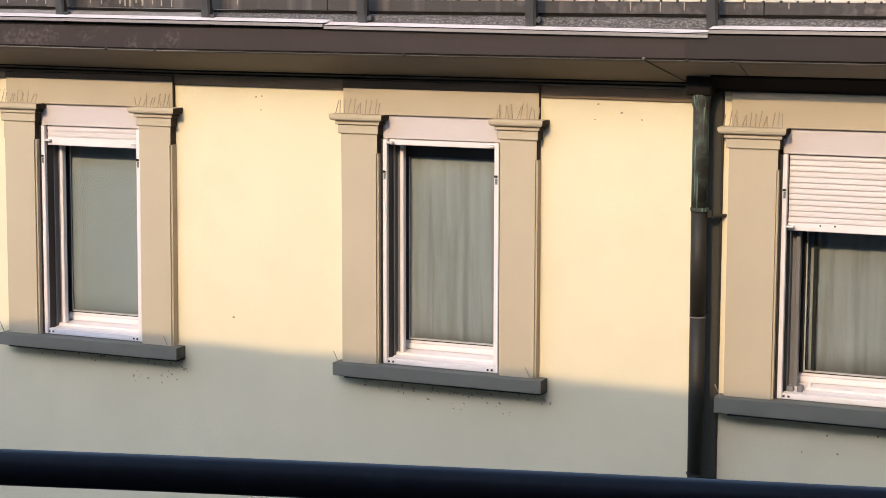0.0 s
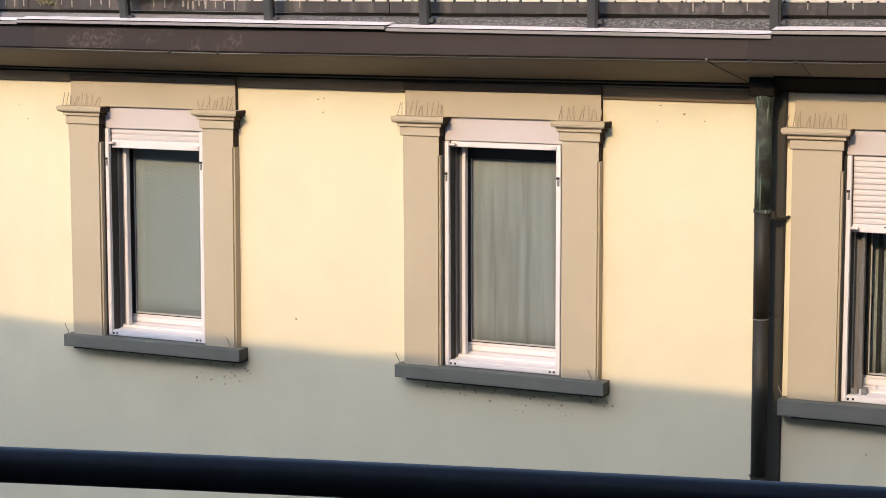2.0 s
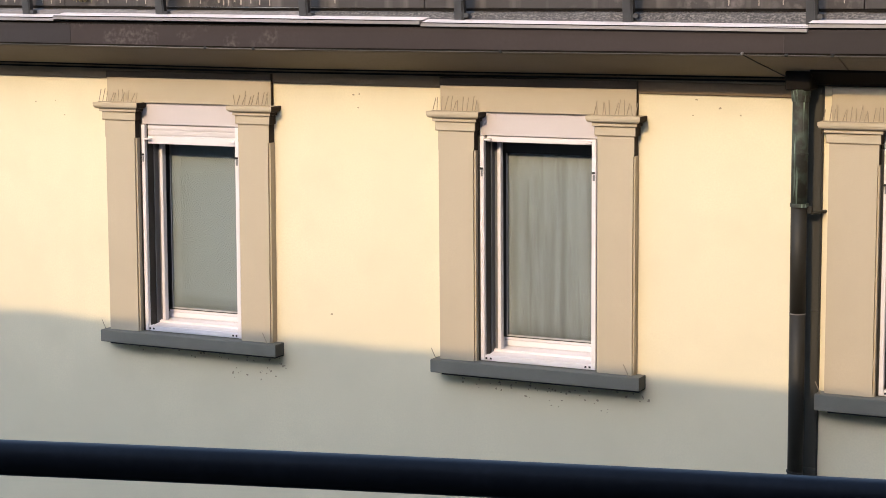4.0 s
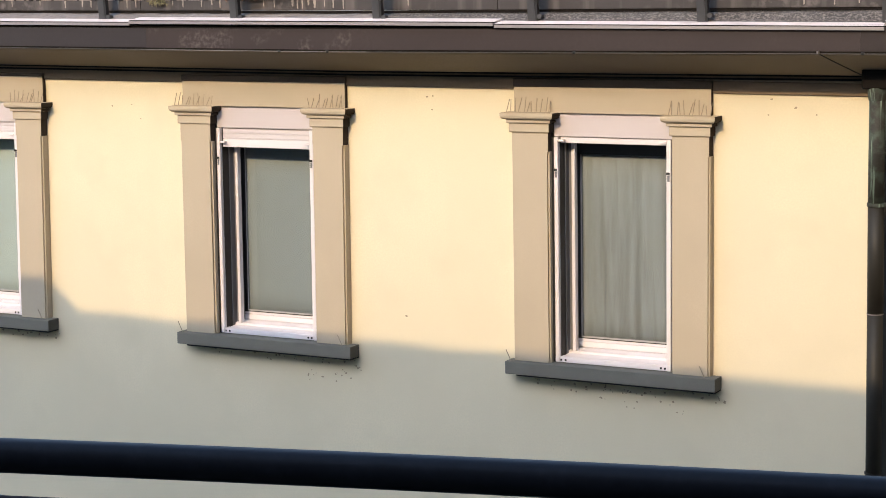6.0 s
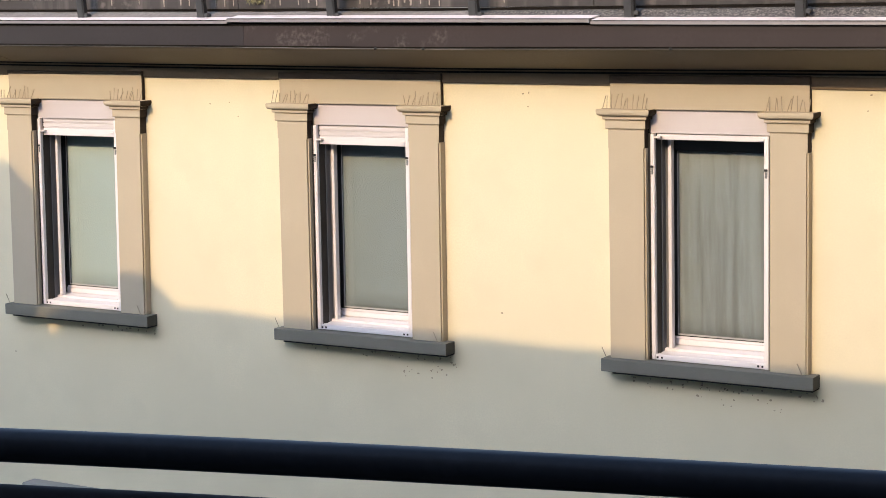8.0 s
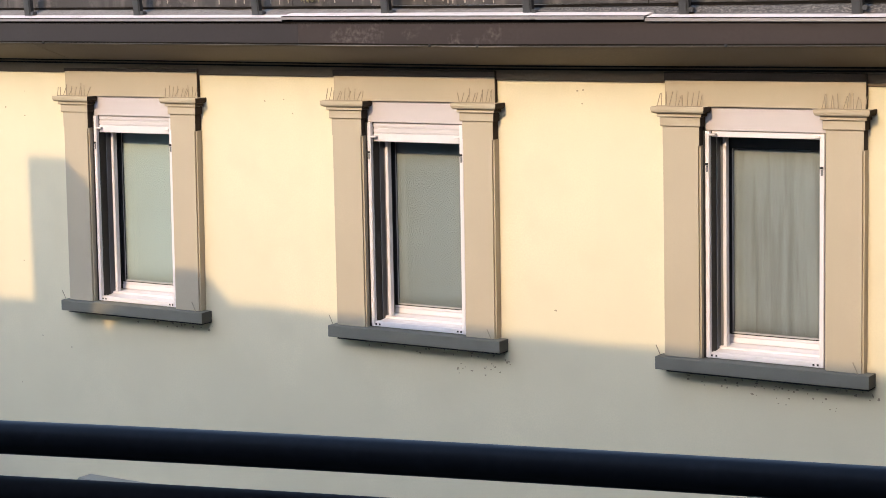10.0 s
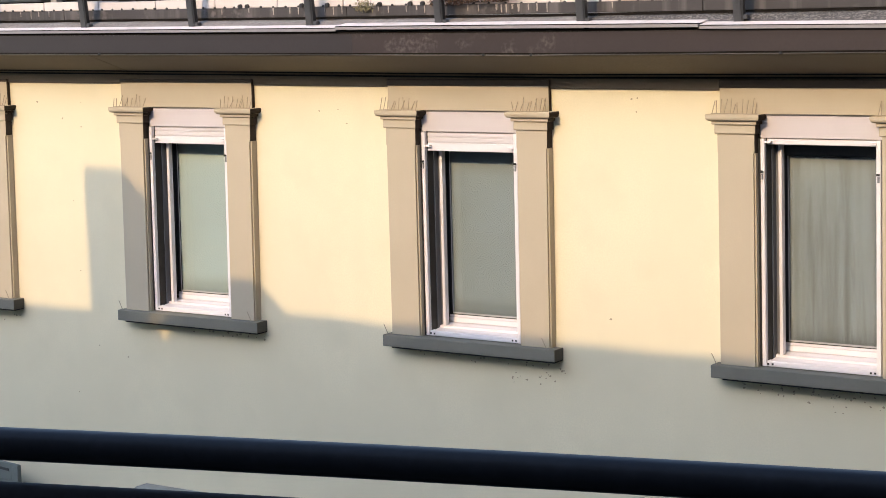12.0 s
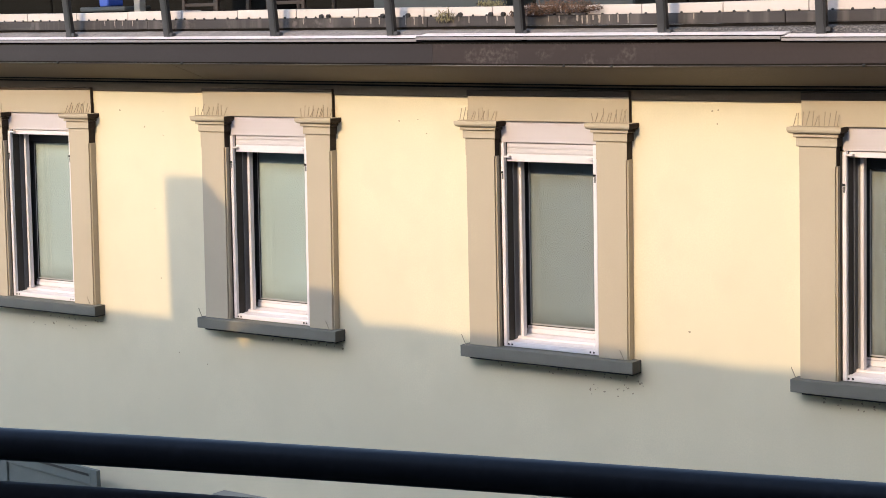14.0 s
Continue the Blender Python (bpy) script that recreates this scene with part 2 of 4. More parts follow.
def wall_with_openings(name, holes, x0, x1, z0, z1, y_front, y_back, material):
    bm = bmesh.new()
    xs = sorted({x0, x1, *(h[0] for h in holes), *(h[1] for h in holes)})
    zs = sorted({z0, z1, *(h[2] for h in holes), *(h[3] for h in holes)})
    grid = {}

    def v(x, y, z):
        k = (round(x, 4), round(y, 4), round(z, 4))
        if k not in grid:
            grid[k] = bm.verts.new((x, y, z))
        return grid[k]

    def is_hole(i, j):
        if not (0 <= i < len(xs) - 1 and 0 <= j < len(zs) - 1):
            return True
        cx, cz = (xs[i] + xs[i + 1]) / 2, (zs[j] + zs[j + 1]) / 2
        return any(h[0] < cx < h[1] and h[2] < cz < h[3] for h in holes)

    for i in range(len(xs) - 1):
        for j in range(len(zs) - 1):
            if is_hole(i, j):
                continue
            a, b, c, d = xs[i], xs[i + 1], zs[j], zs[j + 1]
            for y in (y_front, y_back):
                bm.faces.new((v(a, y, c), v(b, y, c), v(b, y, d), v(a, y, d)))
            for di, dj, e in ((-1, 0, ((a, c), (a, d))), (1, 0, ((b, c), (b, d))), (0, -1, ((a, c), (b, c))), (0, 1, ((a, d), (b, d)))):
                if is_hole(i + di, j + dj):
                    (xa, za), (xb, zb) = e
                    bm.faces.new((v(xa, y_front, za), v(xb, y_front, zb), v(xb, y_back, zb), v(xa, y_back, za)))
    ob = new(name, mesh_of(name, bm, material))
    return tagged(ob, kind="structure")


HOLES = [(a - 0.055, b, Z(V_SILL), Z(V_BOX)) for a, b in OPENINGS]
facade = wall_with_openings("wall_north", HOLES, *WALL_X, 0.0, Z(-0.30), DIST, DIST + 0.36, M_WALL)
tagged(facade, "pale yellow rendered house wall, smooth and lightly soiled", "wall")

# rooms behind the windows: one plain closed shell
room = bmesh.new()
box(WALL_X[0], WALL_X[1], DIST + 3.0, DIST + 3.2, 0.0, Z(-0.35), bm=room)
box(WALL_X[0], WALL_X[1], DIST + 0.36, DIST + 3.0, Z(-0.55), Z(-0.35), bm=room)
box(WALL_X[0], WALL_X[1], DIST + 0.36, DIST + 3.0, Z(-3.55), Z(-3.35), bm=room)
tagged(part("wall_inner", room, M_ROOM), "plain plastered inner walls of the rooms", "wall", kind="structure")


# ---- window surround: pilasters with capitals, lintel, sill ----
def capital(x0, x1, parent):
    """Two-step capital over a pilaster."""
    ov = 0.05
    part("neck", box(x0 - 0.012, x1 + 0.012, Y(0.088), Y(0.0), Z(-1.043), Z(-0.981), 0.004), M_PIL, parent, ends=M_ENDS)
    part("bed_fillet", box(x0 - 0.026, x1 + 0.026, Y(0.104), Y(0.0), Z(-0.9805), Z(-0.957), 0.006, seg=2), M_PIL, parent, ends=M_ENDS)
    prof = []
    for k in range(5):
        a = k / 4 * math.pi / 2
        prof.append((0.022 + 0.026 * math.sin(a), -0.9565 + 0.020 * (1 - math.cos(a))))
    bm = bmesh.new()
    rings = []
    for off, v in prof + [(0.050, -0.934), (0.050, -0.916), (0.046, -0.912)]:
        ring = [bm.verts.new(c) for c in ((x0 - off - 0.006, Y(0.0), Z(v)), (x0 - off - 0.006, Y(0.085 + off), Z(v)), (x1 + off + 0.006, Y(0.085 + off), Z(v)), (x1 + off + 0.006, Y(0.0), Z(v)))]
        rings.append(ring)
    for r0, r1 in zip(rings, rings[1:]):
        for i in range(4):
            bm.faces.new((r0[i], r0[(i + 1) % 4], r1[(i + 1) % 4], r1[i]))
    bm.faces.new(rings[0])
    bm.faces.new(rings[-1])
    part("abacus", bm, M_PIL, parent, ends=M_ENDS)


def pilaster(x0, x1, v_foot, parent):
    bm = bmesh.new()
    # shaft with a slightly set-back edge strip on both arrises
    box(x0 + 0.012, x1 - 0.012, Y(0.075), Y(0.0), Z(v_foot), Z(-1.0435), bm=bm)
    box(x0, x1, Y(0.06), Y(0.0), Z(v_foot), Z(-1.171), bm=bm)
    shaft = part("pilaster", bm, M_PIL, parent)
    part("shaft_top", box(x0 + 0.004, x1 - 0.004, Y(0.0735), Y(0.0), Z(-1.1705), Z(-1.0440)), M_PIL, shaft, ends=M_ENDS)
    capital(x0, x1, shaft)
    return shaft


def spikes(x0, x1, v, count, seed):
    """A strip of bird wires standing on a ledge."""
    rnd = random.Random(seed)
    t = thing("bird_spikes", ((x0 + x1) / 2, Y(0.09), Z(v)), "thin weathered steel bird wires standing on a capital", "bird spikes", "bird spikes on the capitals")
    part("base_strip", box(x0 + 0.01, x1 - 0.01, Y(0.10), Y(0.085), Z(v), Z(v) + 0.005), M_SPIKE, t)
    for k in range(count):
        x = x0 + (k + 0.5) / count * (x1 - x0) + rnd.uniform(-0.008, 0.008)
        h = rnd.uniform(0.065, 0.105)
        bm = rod((x, Y(0.092), Z(v) + 0.003), (x + rnd.uniform(-0.014, 0.014), Y(0.092 + rnd.uniform(-0.05, 0.0)), Z(v) + h), 0.0029, 5)
        part("wire", bm, M_SPIKE, t)
    return t


SHADE_FOOT = {1: -0.742, 2: -0.733, 3: -0.713, 4: -0.710, 5: -0.710}   # lower edge of the strip that paints the eaves' shadow on each lintel


def surround(number, x_in0, x_in1, pw, v_sill, sill_h, seed):
    """Surround of one opening between x_in0 and x_in1."""
    t = thing("trim_%d" % number, ((x_in0 + x_in1) / 2, DIST, Z(v_sill)), "beige rendered window surround with capped pilasters and lintel", "window surround", kind="structure")
    for a, b in ((x_in0 - pw - 0.010, x_in0 - 0.010), (x_in1 - 0.013, x_in1 + pw - 0.027)):
        pilaster(a, b, v_sill, t)
    lin = box(x_in0 - pw - 0.006, x_in1 + pw - 0.030, Y(0.035), Y(0.0), Z(V_BOX), Z(V_TOP), 0.003)
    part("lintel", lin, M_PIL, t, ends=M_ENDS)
    if number != 6:
        part("lintel_cap", box(x_in0 - pw - 0.008, x_in1 + pw - 0.028, Y(0.044), Y(0.0), Z(SHADE_FOOT[number]), Z(V_TOP) + 0.012, 0.003), M_LINTEL_SHADE, t, "dark brown strip painting the eave shadow on the lintel")
    sill = thing("window_sill", ((x_in0 + x_in1) / 2, DIST, Z(v_sill - sill_h)), "grey stone window sill projecting under the surround", "window sill", "stone window sills")
    bm = box(x_in0 - pw - 0.055, x_in1 + pw + 0.032, Y(0.125), Y(0.0), Z(v_sill - sill_h), Z(v_sill) - 0.002, 0.006, seg=2)
    part("slab", bm, M_SILL, sill, ends=M_SILL_END)
    # black strip, the sill's shadow line put in as colour
    part("drip_edge", box(x_in0 - pw + 0.03, x_in1 + pw + 0.028, Y(0.121), Y(0.0), Z(v_sill - sill_h) - 0.009, Z(v_sill - sill_h) - 0.0005), M_BLACK, sill, "black strip painting the shadow line under the sill")
    for a, b, s in ((x_in0 - pw - 0.05, x_in0 + 0.02, 1), (x_in1 - 0.04, x_in1 + pw + 0.0, 2)):
        spikes(a, b, -0.912, 14 if number == 6 else 11, seed * 10 + s)
    # single stray wires at the ends of the sill
    for x, s in ((x_in0 - pw - 0.02, -1), (x_in1 + pw - 0.05, -1)):
        w = thing("sill_wire", (x, Y(0.1), Z(v_sill)), "short bent wire standing at the end of a sill", "wire", "wires on the sills")
        part("wire", rod((x, Y(0.10), Z(v_sill) - 0.003), (x + s * 0.035, Y(0.105), Z(v_sill) + 0.075), 0.003, 6), M_SPIKE, w)
    return t


# ---- window proper ----
def window(name, x0, x1, v_bar_top, v_bar_bottom, label, v_sill=V_SILL, slats=0, glass_in=0.066, stile=None):
    t = thing(name, ((x0 + x1) / 2, DIST, Z(v_sill)), label, "window", kind="structure")
    part("roller_box", box(x0, x1, Y(0.012), Y(-0.16), Z(-1.072), Z(V_BOX) - 0.001, 0.003), M_BOX, t, "pale pink roller shutter box cover")
    # guide rails with a small catch on each
    # black strips stand in for the shaded gap beside each rail
    for a, b in ((x0 - 0.012, x0 + 0.006), (x1 - 0.006, x1 + 0.012)):
        part("gap_seal", box(a, b, Y(0.024), Y(-0.004), Z(v_sill) + 0.002, Z(-1.074)), M_GASKET, t)
    for a, b in ((x0 + 0.0065, x0 + 0.036), (x1 - 0.066, x1 - 0.034)):
        g = part("guide_rail", box(a, b, Y(0.030), Y(-0.004), Z(v_sill) + 0.002, Z(-1.074), 0.004), M_WHITE, t)
        part("catch", box(a + 0.004, b - 0.006, Y(0.044), Y(0.030), Z(-1.30), Z(-1.285), 0.003), M_GASKET, g, "small dark catch")
        part("catch_plate", box(a + 0.008, b - 0.008, Y(0.0325), Y(0.0295), Z(-1.345), Z(-1.305), 0.001), M_JAMB2, g, "grey catch plate")
    bot = part("bottom_track", box(x0 + 0.0365, x1 - 0.0665, Y(0.026), Y(-0.03), Z(v_sill) + 0.002, Z(v_sill) + 0.040, 0.003), M_WHITE, t)
    for x in (x0 + 0.048, x0 + 0.080, x1 - 0.106, x1 - 0.077):
        part("drain_slot", box(x - 0.007, x + 0.007, Y(0.0275), Y(0.024), Z(v_sill) + 0.013, Z(v_sill) + 0.026), M_GASKET, bot, "small dark drain slot")
    # lowered part of the roller shutter
    if slats:
        pitch = (v_bar_top - v_bar_bottom - 0.05) / slats
        for k in range(slats):
            v1 = v_bar_top - k * pitch
            prof = [(Y(-0.0125), Z(v1)), (Y(-0.008), Z(v1 - 0.2 * pitch)), (Y(-0.006), Z(v1 - 0.55 * pitch)), (Y(-0.006), Z(v1 - 0.85 * pitch)), (Y(-0.009), Z(v1 - pitch + 0.0015)), (Y(-0.026), Z(v1 - pitch + 0.0015)), (Y(-0.026), Z(v1))]
            part("slat", sweep_x(prof, x0 + 0.041, x1 - 0.041), M_SLAT, t)
        low_top = v_bar_bottom + 0.05
    else:
        low_top = v_bar_top
        if v_bar_top - v_bar_bottom > 0.08:
            for k in range(2):
                h = (v_bar_top - v_bar_bottom - 0.06) / 2
                v1 = v_bar_top - k * h
                prof = [(Y(-0.0105), Z(v1)), (Y(-0.006), Z(v1 - 0.2 * h)), (Y(-0.005), Z(v1 - 0.7 * h)), (Y(-0.008), Z(v1 - h + 0.0015)), (Y(-0.026), Z(v1 - h + 0.0015)), (Y(-0.026), Z(v1))]
                part("slat", sweep_x(prof, x0 + 0.041, x1 - 0.041), M_SLAT, t)
            low_top = v_bar_bottom + 0.06
    bar = part("end_bar", box(x0 + 0.041, x1 - 0.041, Y(-0.002), Y(-0.028), Z(v_bar_bottom), Z(low_top), 0.003), M_WHITE, t)
    for x in (x0 + 0.06, x1 - 0.085):
        part("stop", box(x - 0.022, x + 0.022, Y(0.036), Y(-0.002), Z(low_top) - 0.030, Z(low_top) - 0.016, 0.003), M_WHITE, bar)
    # jambs: a dark lining, a grey seal and a dark rebate, one behind the other
    for side, xa in ((1, x0), (-1, x1)):
        for q0, q1, w, m, nm in ((0.0045, 0.078, 0.0365, M_JAMB, "jamb_lining"), (0.078, 0.143, 0.044, M_JAMB2, "jamb_seal"), (0.143, 0.165, 0.046, M_JAMB, "jamb_return"), (0.165, 0.189, 0.038, M_JAMB, "jamb_rebate")):
            a, b = sorted((xa, xa + side * w))
            part(nm, box(a, b, Y(-q0), Y(-q1), Z(v_sill) + 0.002, Z(-1.074)), m, t)
        a, b = sorted((xa + side * 0.0445, xa + side * 0.076))
        part("seal_lip", box(a, b, Y(-0.126), Y(-0.150), Z(v_sill) + 0.062, Z(-1.076)), M_JAMB2, t)
        a, b = sorted((xa + side * 0.0765, xa + side * 0.102))
        part("jamb_bead", box(a, b, Y(-0.095), Y(-0.140), Z(v_sill) + 0.062, Z(-1.076), 0.003), M_WHITE if stile is None else stile, t, "white bead" if stile is None else "")
    part("top_lining", box(x0 + 0.05, x1 - 0.05, Y(-0.16), Y(-0.205), Z(-1.189), Z(-1.074)), M_JAMB, t)
    part("inner_sill", sweep_x([(Y(-0.03), Z(v_sill) + 0.002), (Y(-0.03), Z(v_sill) + 0.038), (Y(-0.10), Z(v_sill) + 0.045), (Y(-0.10), Z(v_sill) + 0.060), (Y(-0.205), Z(v_sill) + 0.070), (Y(-0.205), Z(v_sill) + 0.002)], x0 + 0.046, x1 - 0.046), M_WHITE, t)
    # fixed frame, sash, gasket, pane
    yf, yb = Y(-0.190), Y(-0.236)
    vt, vb = -1.19, v_sill + 0.072
    for a, b in ((x0 + 0.0385, x0 + glass_in), (x1 - glass_in, x1 - 0.0385)):
        part("frame_stile", box(a, b, yf, yb, Z(vb), Z(vt), 0.003), stile or M_GASKET, t)
    part("frame_rail", box(x0 + glass_in, x1 - glass_in, yf + 0.004, yb, Z(vb), Z(vb) + 0.040, 0.003), M_WHITE, t)
    sash = part("sash_rail", box(x0 + glass_in, x1 - glass_in, yf + 0.012, yb, Z(vb) + 0.0415, Z(vb) + 0.058, 0.002), M_WHITE, t)
    for a, b in ((x0 + glass_in, x0 + glass_in + 0.032), (x1 - glass_in - 0.032, x1 - glass_in)):
        part("sash_stile", box(a, b, yf + 0.006, yb, Z(vb) + 0.059, Z(vt), 0.002), M_GASKET, t)
    part("gasket", box(x0 + glass_in + 0.0325, x1 - glass_in - 0.0325, yf + 0.014, yb, Z(vb) + 0.0585, Z(vb) + 0.066), M_GASKET, t)
    part("sash_head", box(x0 + glass_in + 0.0325, x1 - glass_in - 0.0325, yf + 0.006, yb, Z(-1.206), Z(vt), 0.002), M_GASKET, t)
    gx0, gx1 = x0 + glass_in + 0.0325, x1 - glass_in - 0.0325
    part("glazing_bead", box(gx0, gx1, yf + 0.004, yf + 0.0078, Z(vb) + 0.0665, Z(vb) + 0.0775, 0.001), M_BEAD, t, "pale grey glazing bead")
    part("glazing_bead", box(gx0, gx0 + 0.009, yf + 0.004, yf + 0.0078, Z(vb) + 0.078, Z(-1.2065), 0.001), M_BEAD, t, "pale grey glazing bead")
    pane = part("pane", box(x0 + glass_in + 0.031, x1 - glass_in - 0.031, yf + 0.008, yf + 0.013, Z(vb) + 0.06, Z(-1.204)), M_GLASS, t)
    pane.visible_shadow = False
    return t


def curtain(x0, x1, v0, v1, y, material, folds, depth, label, seed):
    rnd = random.Random(seed)
    t = thing("curtain", ((x0 + x1) / 2, y, Z(v1)), label, "curtain", "curtains behind the windows")
    bm = bmesh.new()
    n = 120
    phases = [(rnd.uniform(0.6, 1.6) * folds, rnd.uniform(0, 6.3), rnd.uniform(0.4, 1.0)) for _ in range(4)]
    cols = []
    for i in range(n + 1):
        u = i / n
        off = sum(a * math.sin(u * f * 6.283 + ph) for f, ph, a in phases) * depth / 2.5
        col = []
        for j in range(7):
            s = j / 6
            col.append(bm.verts.new((x0 + u * (x1 - x0), y + off * (0.55 + 0.45 * s) , Z(v0 + (v1 - v0) * s))))
        cols.append(col)
    for a, b in zip(cols, cols[1:]):
        for j in range(6):
            bm.faces.new((a[j], b[j], b[j + 1], a[j + 1]))
    ob = part("cloth", bm, material, t, smooth=True)
    sol = ob.modifiers.new("thickness", "SOLIDIFY")
    sol.thickness = 0.003
    return t


BARS = {"window_1": (-1.075, -1.115), "window_2": (-1.075, -1.215), "window_3": (-1.068, -1.210), "window_4": (-1.070, -1.115)}
LEANS = {"window_1": 0.0, "window_2": -0.015, "window_3": -0.040, "window_4": -0.050}
for k, (nm, c) in enumerate(WINDOWS.items()):
    PLUMB[0] = LEANS[nm]
    surround(k + 1, c - HALF, c + HALF, 0.275, V_SILL, 0.090, k + 1)
    window(nm, c - HALF, c + HALF, *BARS[nm], "white framed window with the roller shutter drawn up")
    if k == 0:
        curtain(c - 0.337, c + 0.337, -1.20, -2.52, Y(-0.220), M_CURTAIN, 7.0, 0.008, "grey net curtain hanging in loose folds behind glass", 11)
    elif k == 1:
        curtain(c - 0.337, c + 0.337, -1.20, -2.52, Y(-0.214), M_CURTAIN_FLAT, 3.0, 0.0015, "plain grey curtain hanging flat behind glass", 12)
    else:
        curtain(c - 0.337, c + 0.337, -1.20, -2.52, Y(-0.214), M_BLIND, 3.0, 0.002, "pale grey-green curtain hanging flat behind glass", 20 + k)
PLUMB[0] = 0.0
surround(5, -15.9 - HALF, -15.9 + HALF, 0.275, V_SILL, 0.090, 7)
window("window_5", -15.9 - HALF, -15.9 + HALF, -1.075, -1.115, "white framed window with the roller shutter drawn up")
curtain(-15.9 - 0.337, -15.9 + 0.337, -1.20, -2.52, Y(-0.214), M_BLIND, 3.0, 0.002, "pale grey-green curtain hanging flat behind glass", 31)
surround(6, W0_L, W0_R, 0.315, V_SILL, 0.104, 9)
window("window_6", W0_L, W0_R, -1.075, -1.545, "wide white framed window with the roller shutter half lowered", slats=12, glass_in=0.085, stile=M_JAMB2)
part("inner_bar", box(W0_L + 0.155, W0_L + 0.180, Y(-0.237), Y(-0.252), Z(-2.48), Z(-1.20), 0.002), M_GASKET, bpy.data.objects["window_6"])
curtain(W0_L + 0.10, W0_R - 0.10, -1.20, -2.52, Y(-0.274), M_CURTAIN, 9.0, 0.030, "grey net curtain hanging in deep folds behind glass", 13)

for xa, w, p, q, h, m in ((W0_L + 0.052, 0.040, -0.035, -0.075, 0.035, M_JAMB2), (W0_L + 0.115, 0.034, -0.035, -0.085, 0.042, M_JAMB2), (W0_L + 0.165, 0.022, -0.12, -0.16, 0.045, M_WHITE)):
    part("corner_block", box(xa, xa + w, Y(p), Y(q), Z(V_SILL) + 0.035, Z(V_SILL) + 0.038 + h, 0.004), m, bpy.data.objects["window_6"])
for xa in (W0_L + 0.24, W0_L + 0.33):
    part("bar_hole", rod((xa, Y(0.001), Z(-1.507)), (xa, Y(-0.004), Z(-1.507)), 0.006, 8), M_GASKET, bpy.data.objects["window_6"])

# bare spots where the paint has flaked under the sills
def flakes(spots, seed):
    rnd = random.Random(seed)
    bm = bmesh.new()
    for x0, x1, v0, v1, n in spots:
        for _ in range(n):
            cx, cv, s = rnd.uniform(x0, x1), rnd.uniform(v0, v1), rnd.uniform(0.003, 0.0095)
            k = rnd.randint(5, 7)
            ring = []
            for i in range(k):
                a = 6.283 * i / k
                q = s * rnd.uniform(0.5, 1.3)
                ring.append((cx + q * math.cos(a) * rnd.uniform(0.8, 1.6), Z(cv) + q * math.sin(a)))
            lo = [bm.verts.new((x, DIST + 0.001, z)) for x, z in ring]
            hi = [bm.verts.new((x, DIST - 0.0012, z)) for x, z in ring]
            bm.faces.new(hi)
            for i in range(k):
                bm.faces.new((lo[i], lo[(i + 1) % k], hi[(i + 1) % k], hi[i]))
    return bm


SPOTS = [(-5.60, -4.75, -2.80, -2.73, 26), (-5.1, -4.5, -2.88, -2.76, 16), (-4.32, -4.2, -2.80, -2.74, 5), (-7.45, -7.05, -2.90, -2.80, 14), (-7.15, -6.95, -2.82, -2.74, 7),
         (-13.6, -12.7, -2.86, -2.74, 16), (-2.6, -1.6, -2.95, -2.76, 12), (-8.3, -7.2, -2.76, -2.73, 8), (-6.8, -6.0, -0.95, -0.80, 3), (-4.1, -3.4, -1.0, -0.80, 4), (-9.4, -8.6, -0.95, -0.80, 2),
         (-12.2, -11.4, -1.1, -0.82, 4), (-6.7, -6.0, -2.4, -1.0, 1), (-9.4, -8.6, -2.4, -1.0, 1), (-12.3, -11.4, -2.9, -1.1, 2), (-12.4, -11.0, -3.4, -2.9, 3)]
SPOTS += [(c - 0.1, c + 0.72, -2.775, -2.712, 16) for c in WINDOWS.values()]
chips = tagged(part("paint_chips", flakes(SPOTS, 5), M_CHIP), "small brown spots where the wall paint has flaked", "paint chips", kind="stuff")

# ================= eaves =================
E0, E1 = -26.0, 14.0
RISE[0] = 0.0078
FJ = [E0, -18.6, -13.5, -8.392, -6.55, -3.217, 2.0, 7.2, E1]
for i, (a, b) in enumerate(zip(FJ, FJ[1:])):
    old = i == 3
    t = thing("fascia_panel", ((a + b) / 2, Y(0.5), Z(-0.49)), "weathered brown sheet metal eaves fascia with scuffed patches" if old else "dark brown sheet metal eaves fascia", "fascia", "fascia panels along the eaves", "structure")
    d = 0.003 * (i % 2 and i != 3)
    part("sheet", sweep_x([(Y(0.497 + d), Z(-0.344)), (Y(0.500 + d), Z(-0.482)), (Y(0.470), Z(-0.482)), (Y(0.470), Z(-0.344))], a + (0.001 if i != 4 else 0.0), b - (0.001 if i != 3 else 0.0)), M_FASCIA_OLD if old else M_FASCIA_DARK if i > 4 else M_FASCIA_WARM if i > 3 else M_FASCIA, t)
    part("drip_lip", sweep_x([(Y(0.506 + d), Z(-0.4935)), (Y(0.506 + d), Z(-0.4985)), (Y(0.470), Z(-0.4985)), (Y(0.470), Z(-0.4935))], a + 0.001, b - 0.001), M_LIP_OLD if old else M_LIP, t)
# solid black strips draw the shadow lines in the gaps of the roof edge
for nm, v1, v0, p in (("trim_gap_upper", -0.3265, -0.3435, 0.494), ("trim_gap_lower", -0.4822, -0.4934, 0.494), ("trim_gap_kerb", -0.2280, -0.2450, 0.266)):
    tagged(part(nm, bar_x(E0, E1, Y(p), Y(p - 0.1), Z(v0), Z(v1)), M_BLACK), "black strip standing in for a shaded gap along the roof edge", "joint", kind="structure")
SJ = [E0, -19.0, -11.05, -2.90, 5.0, E1]
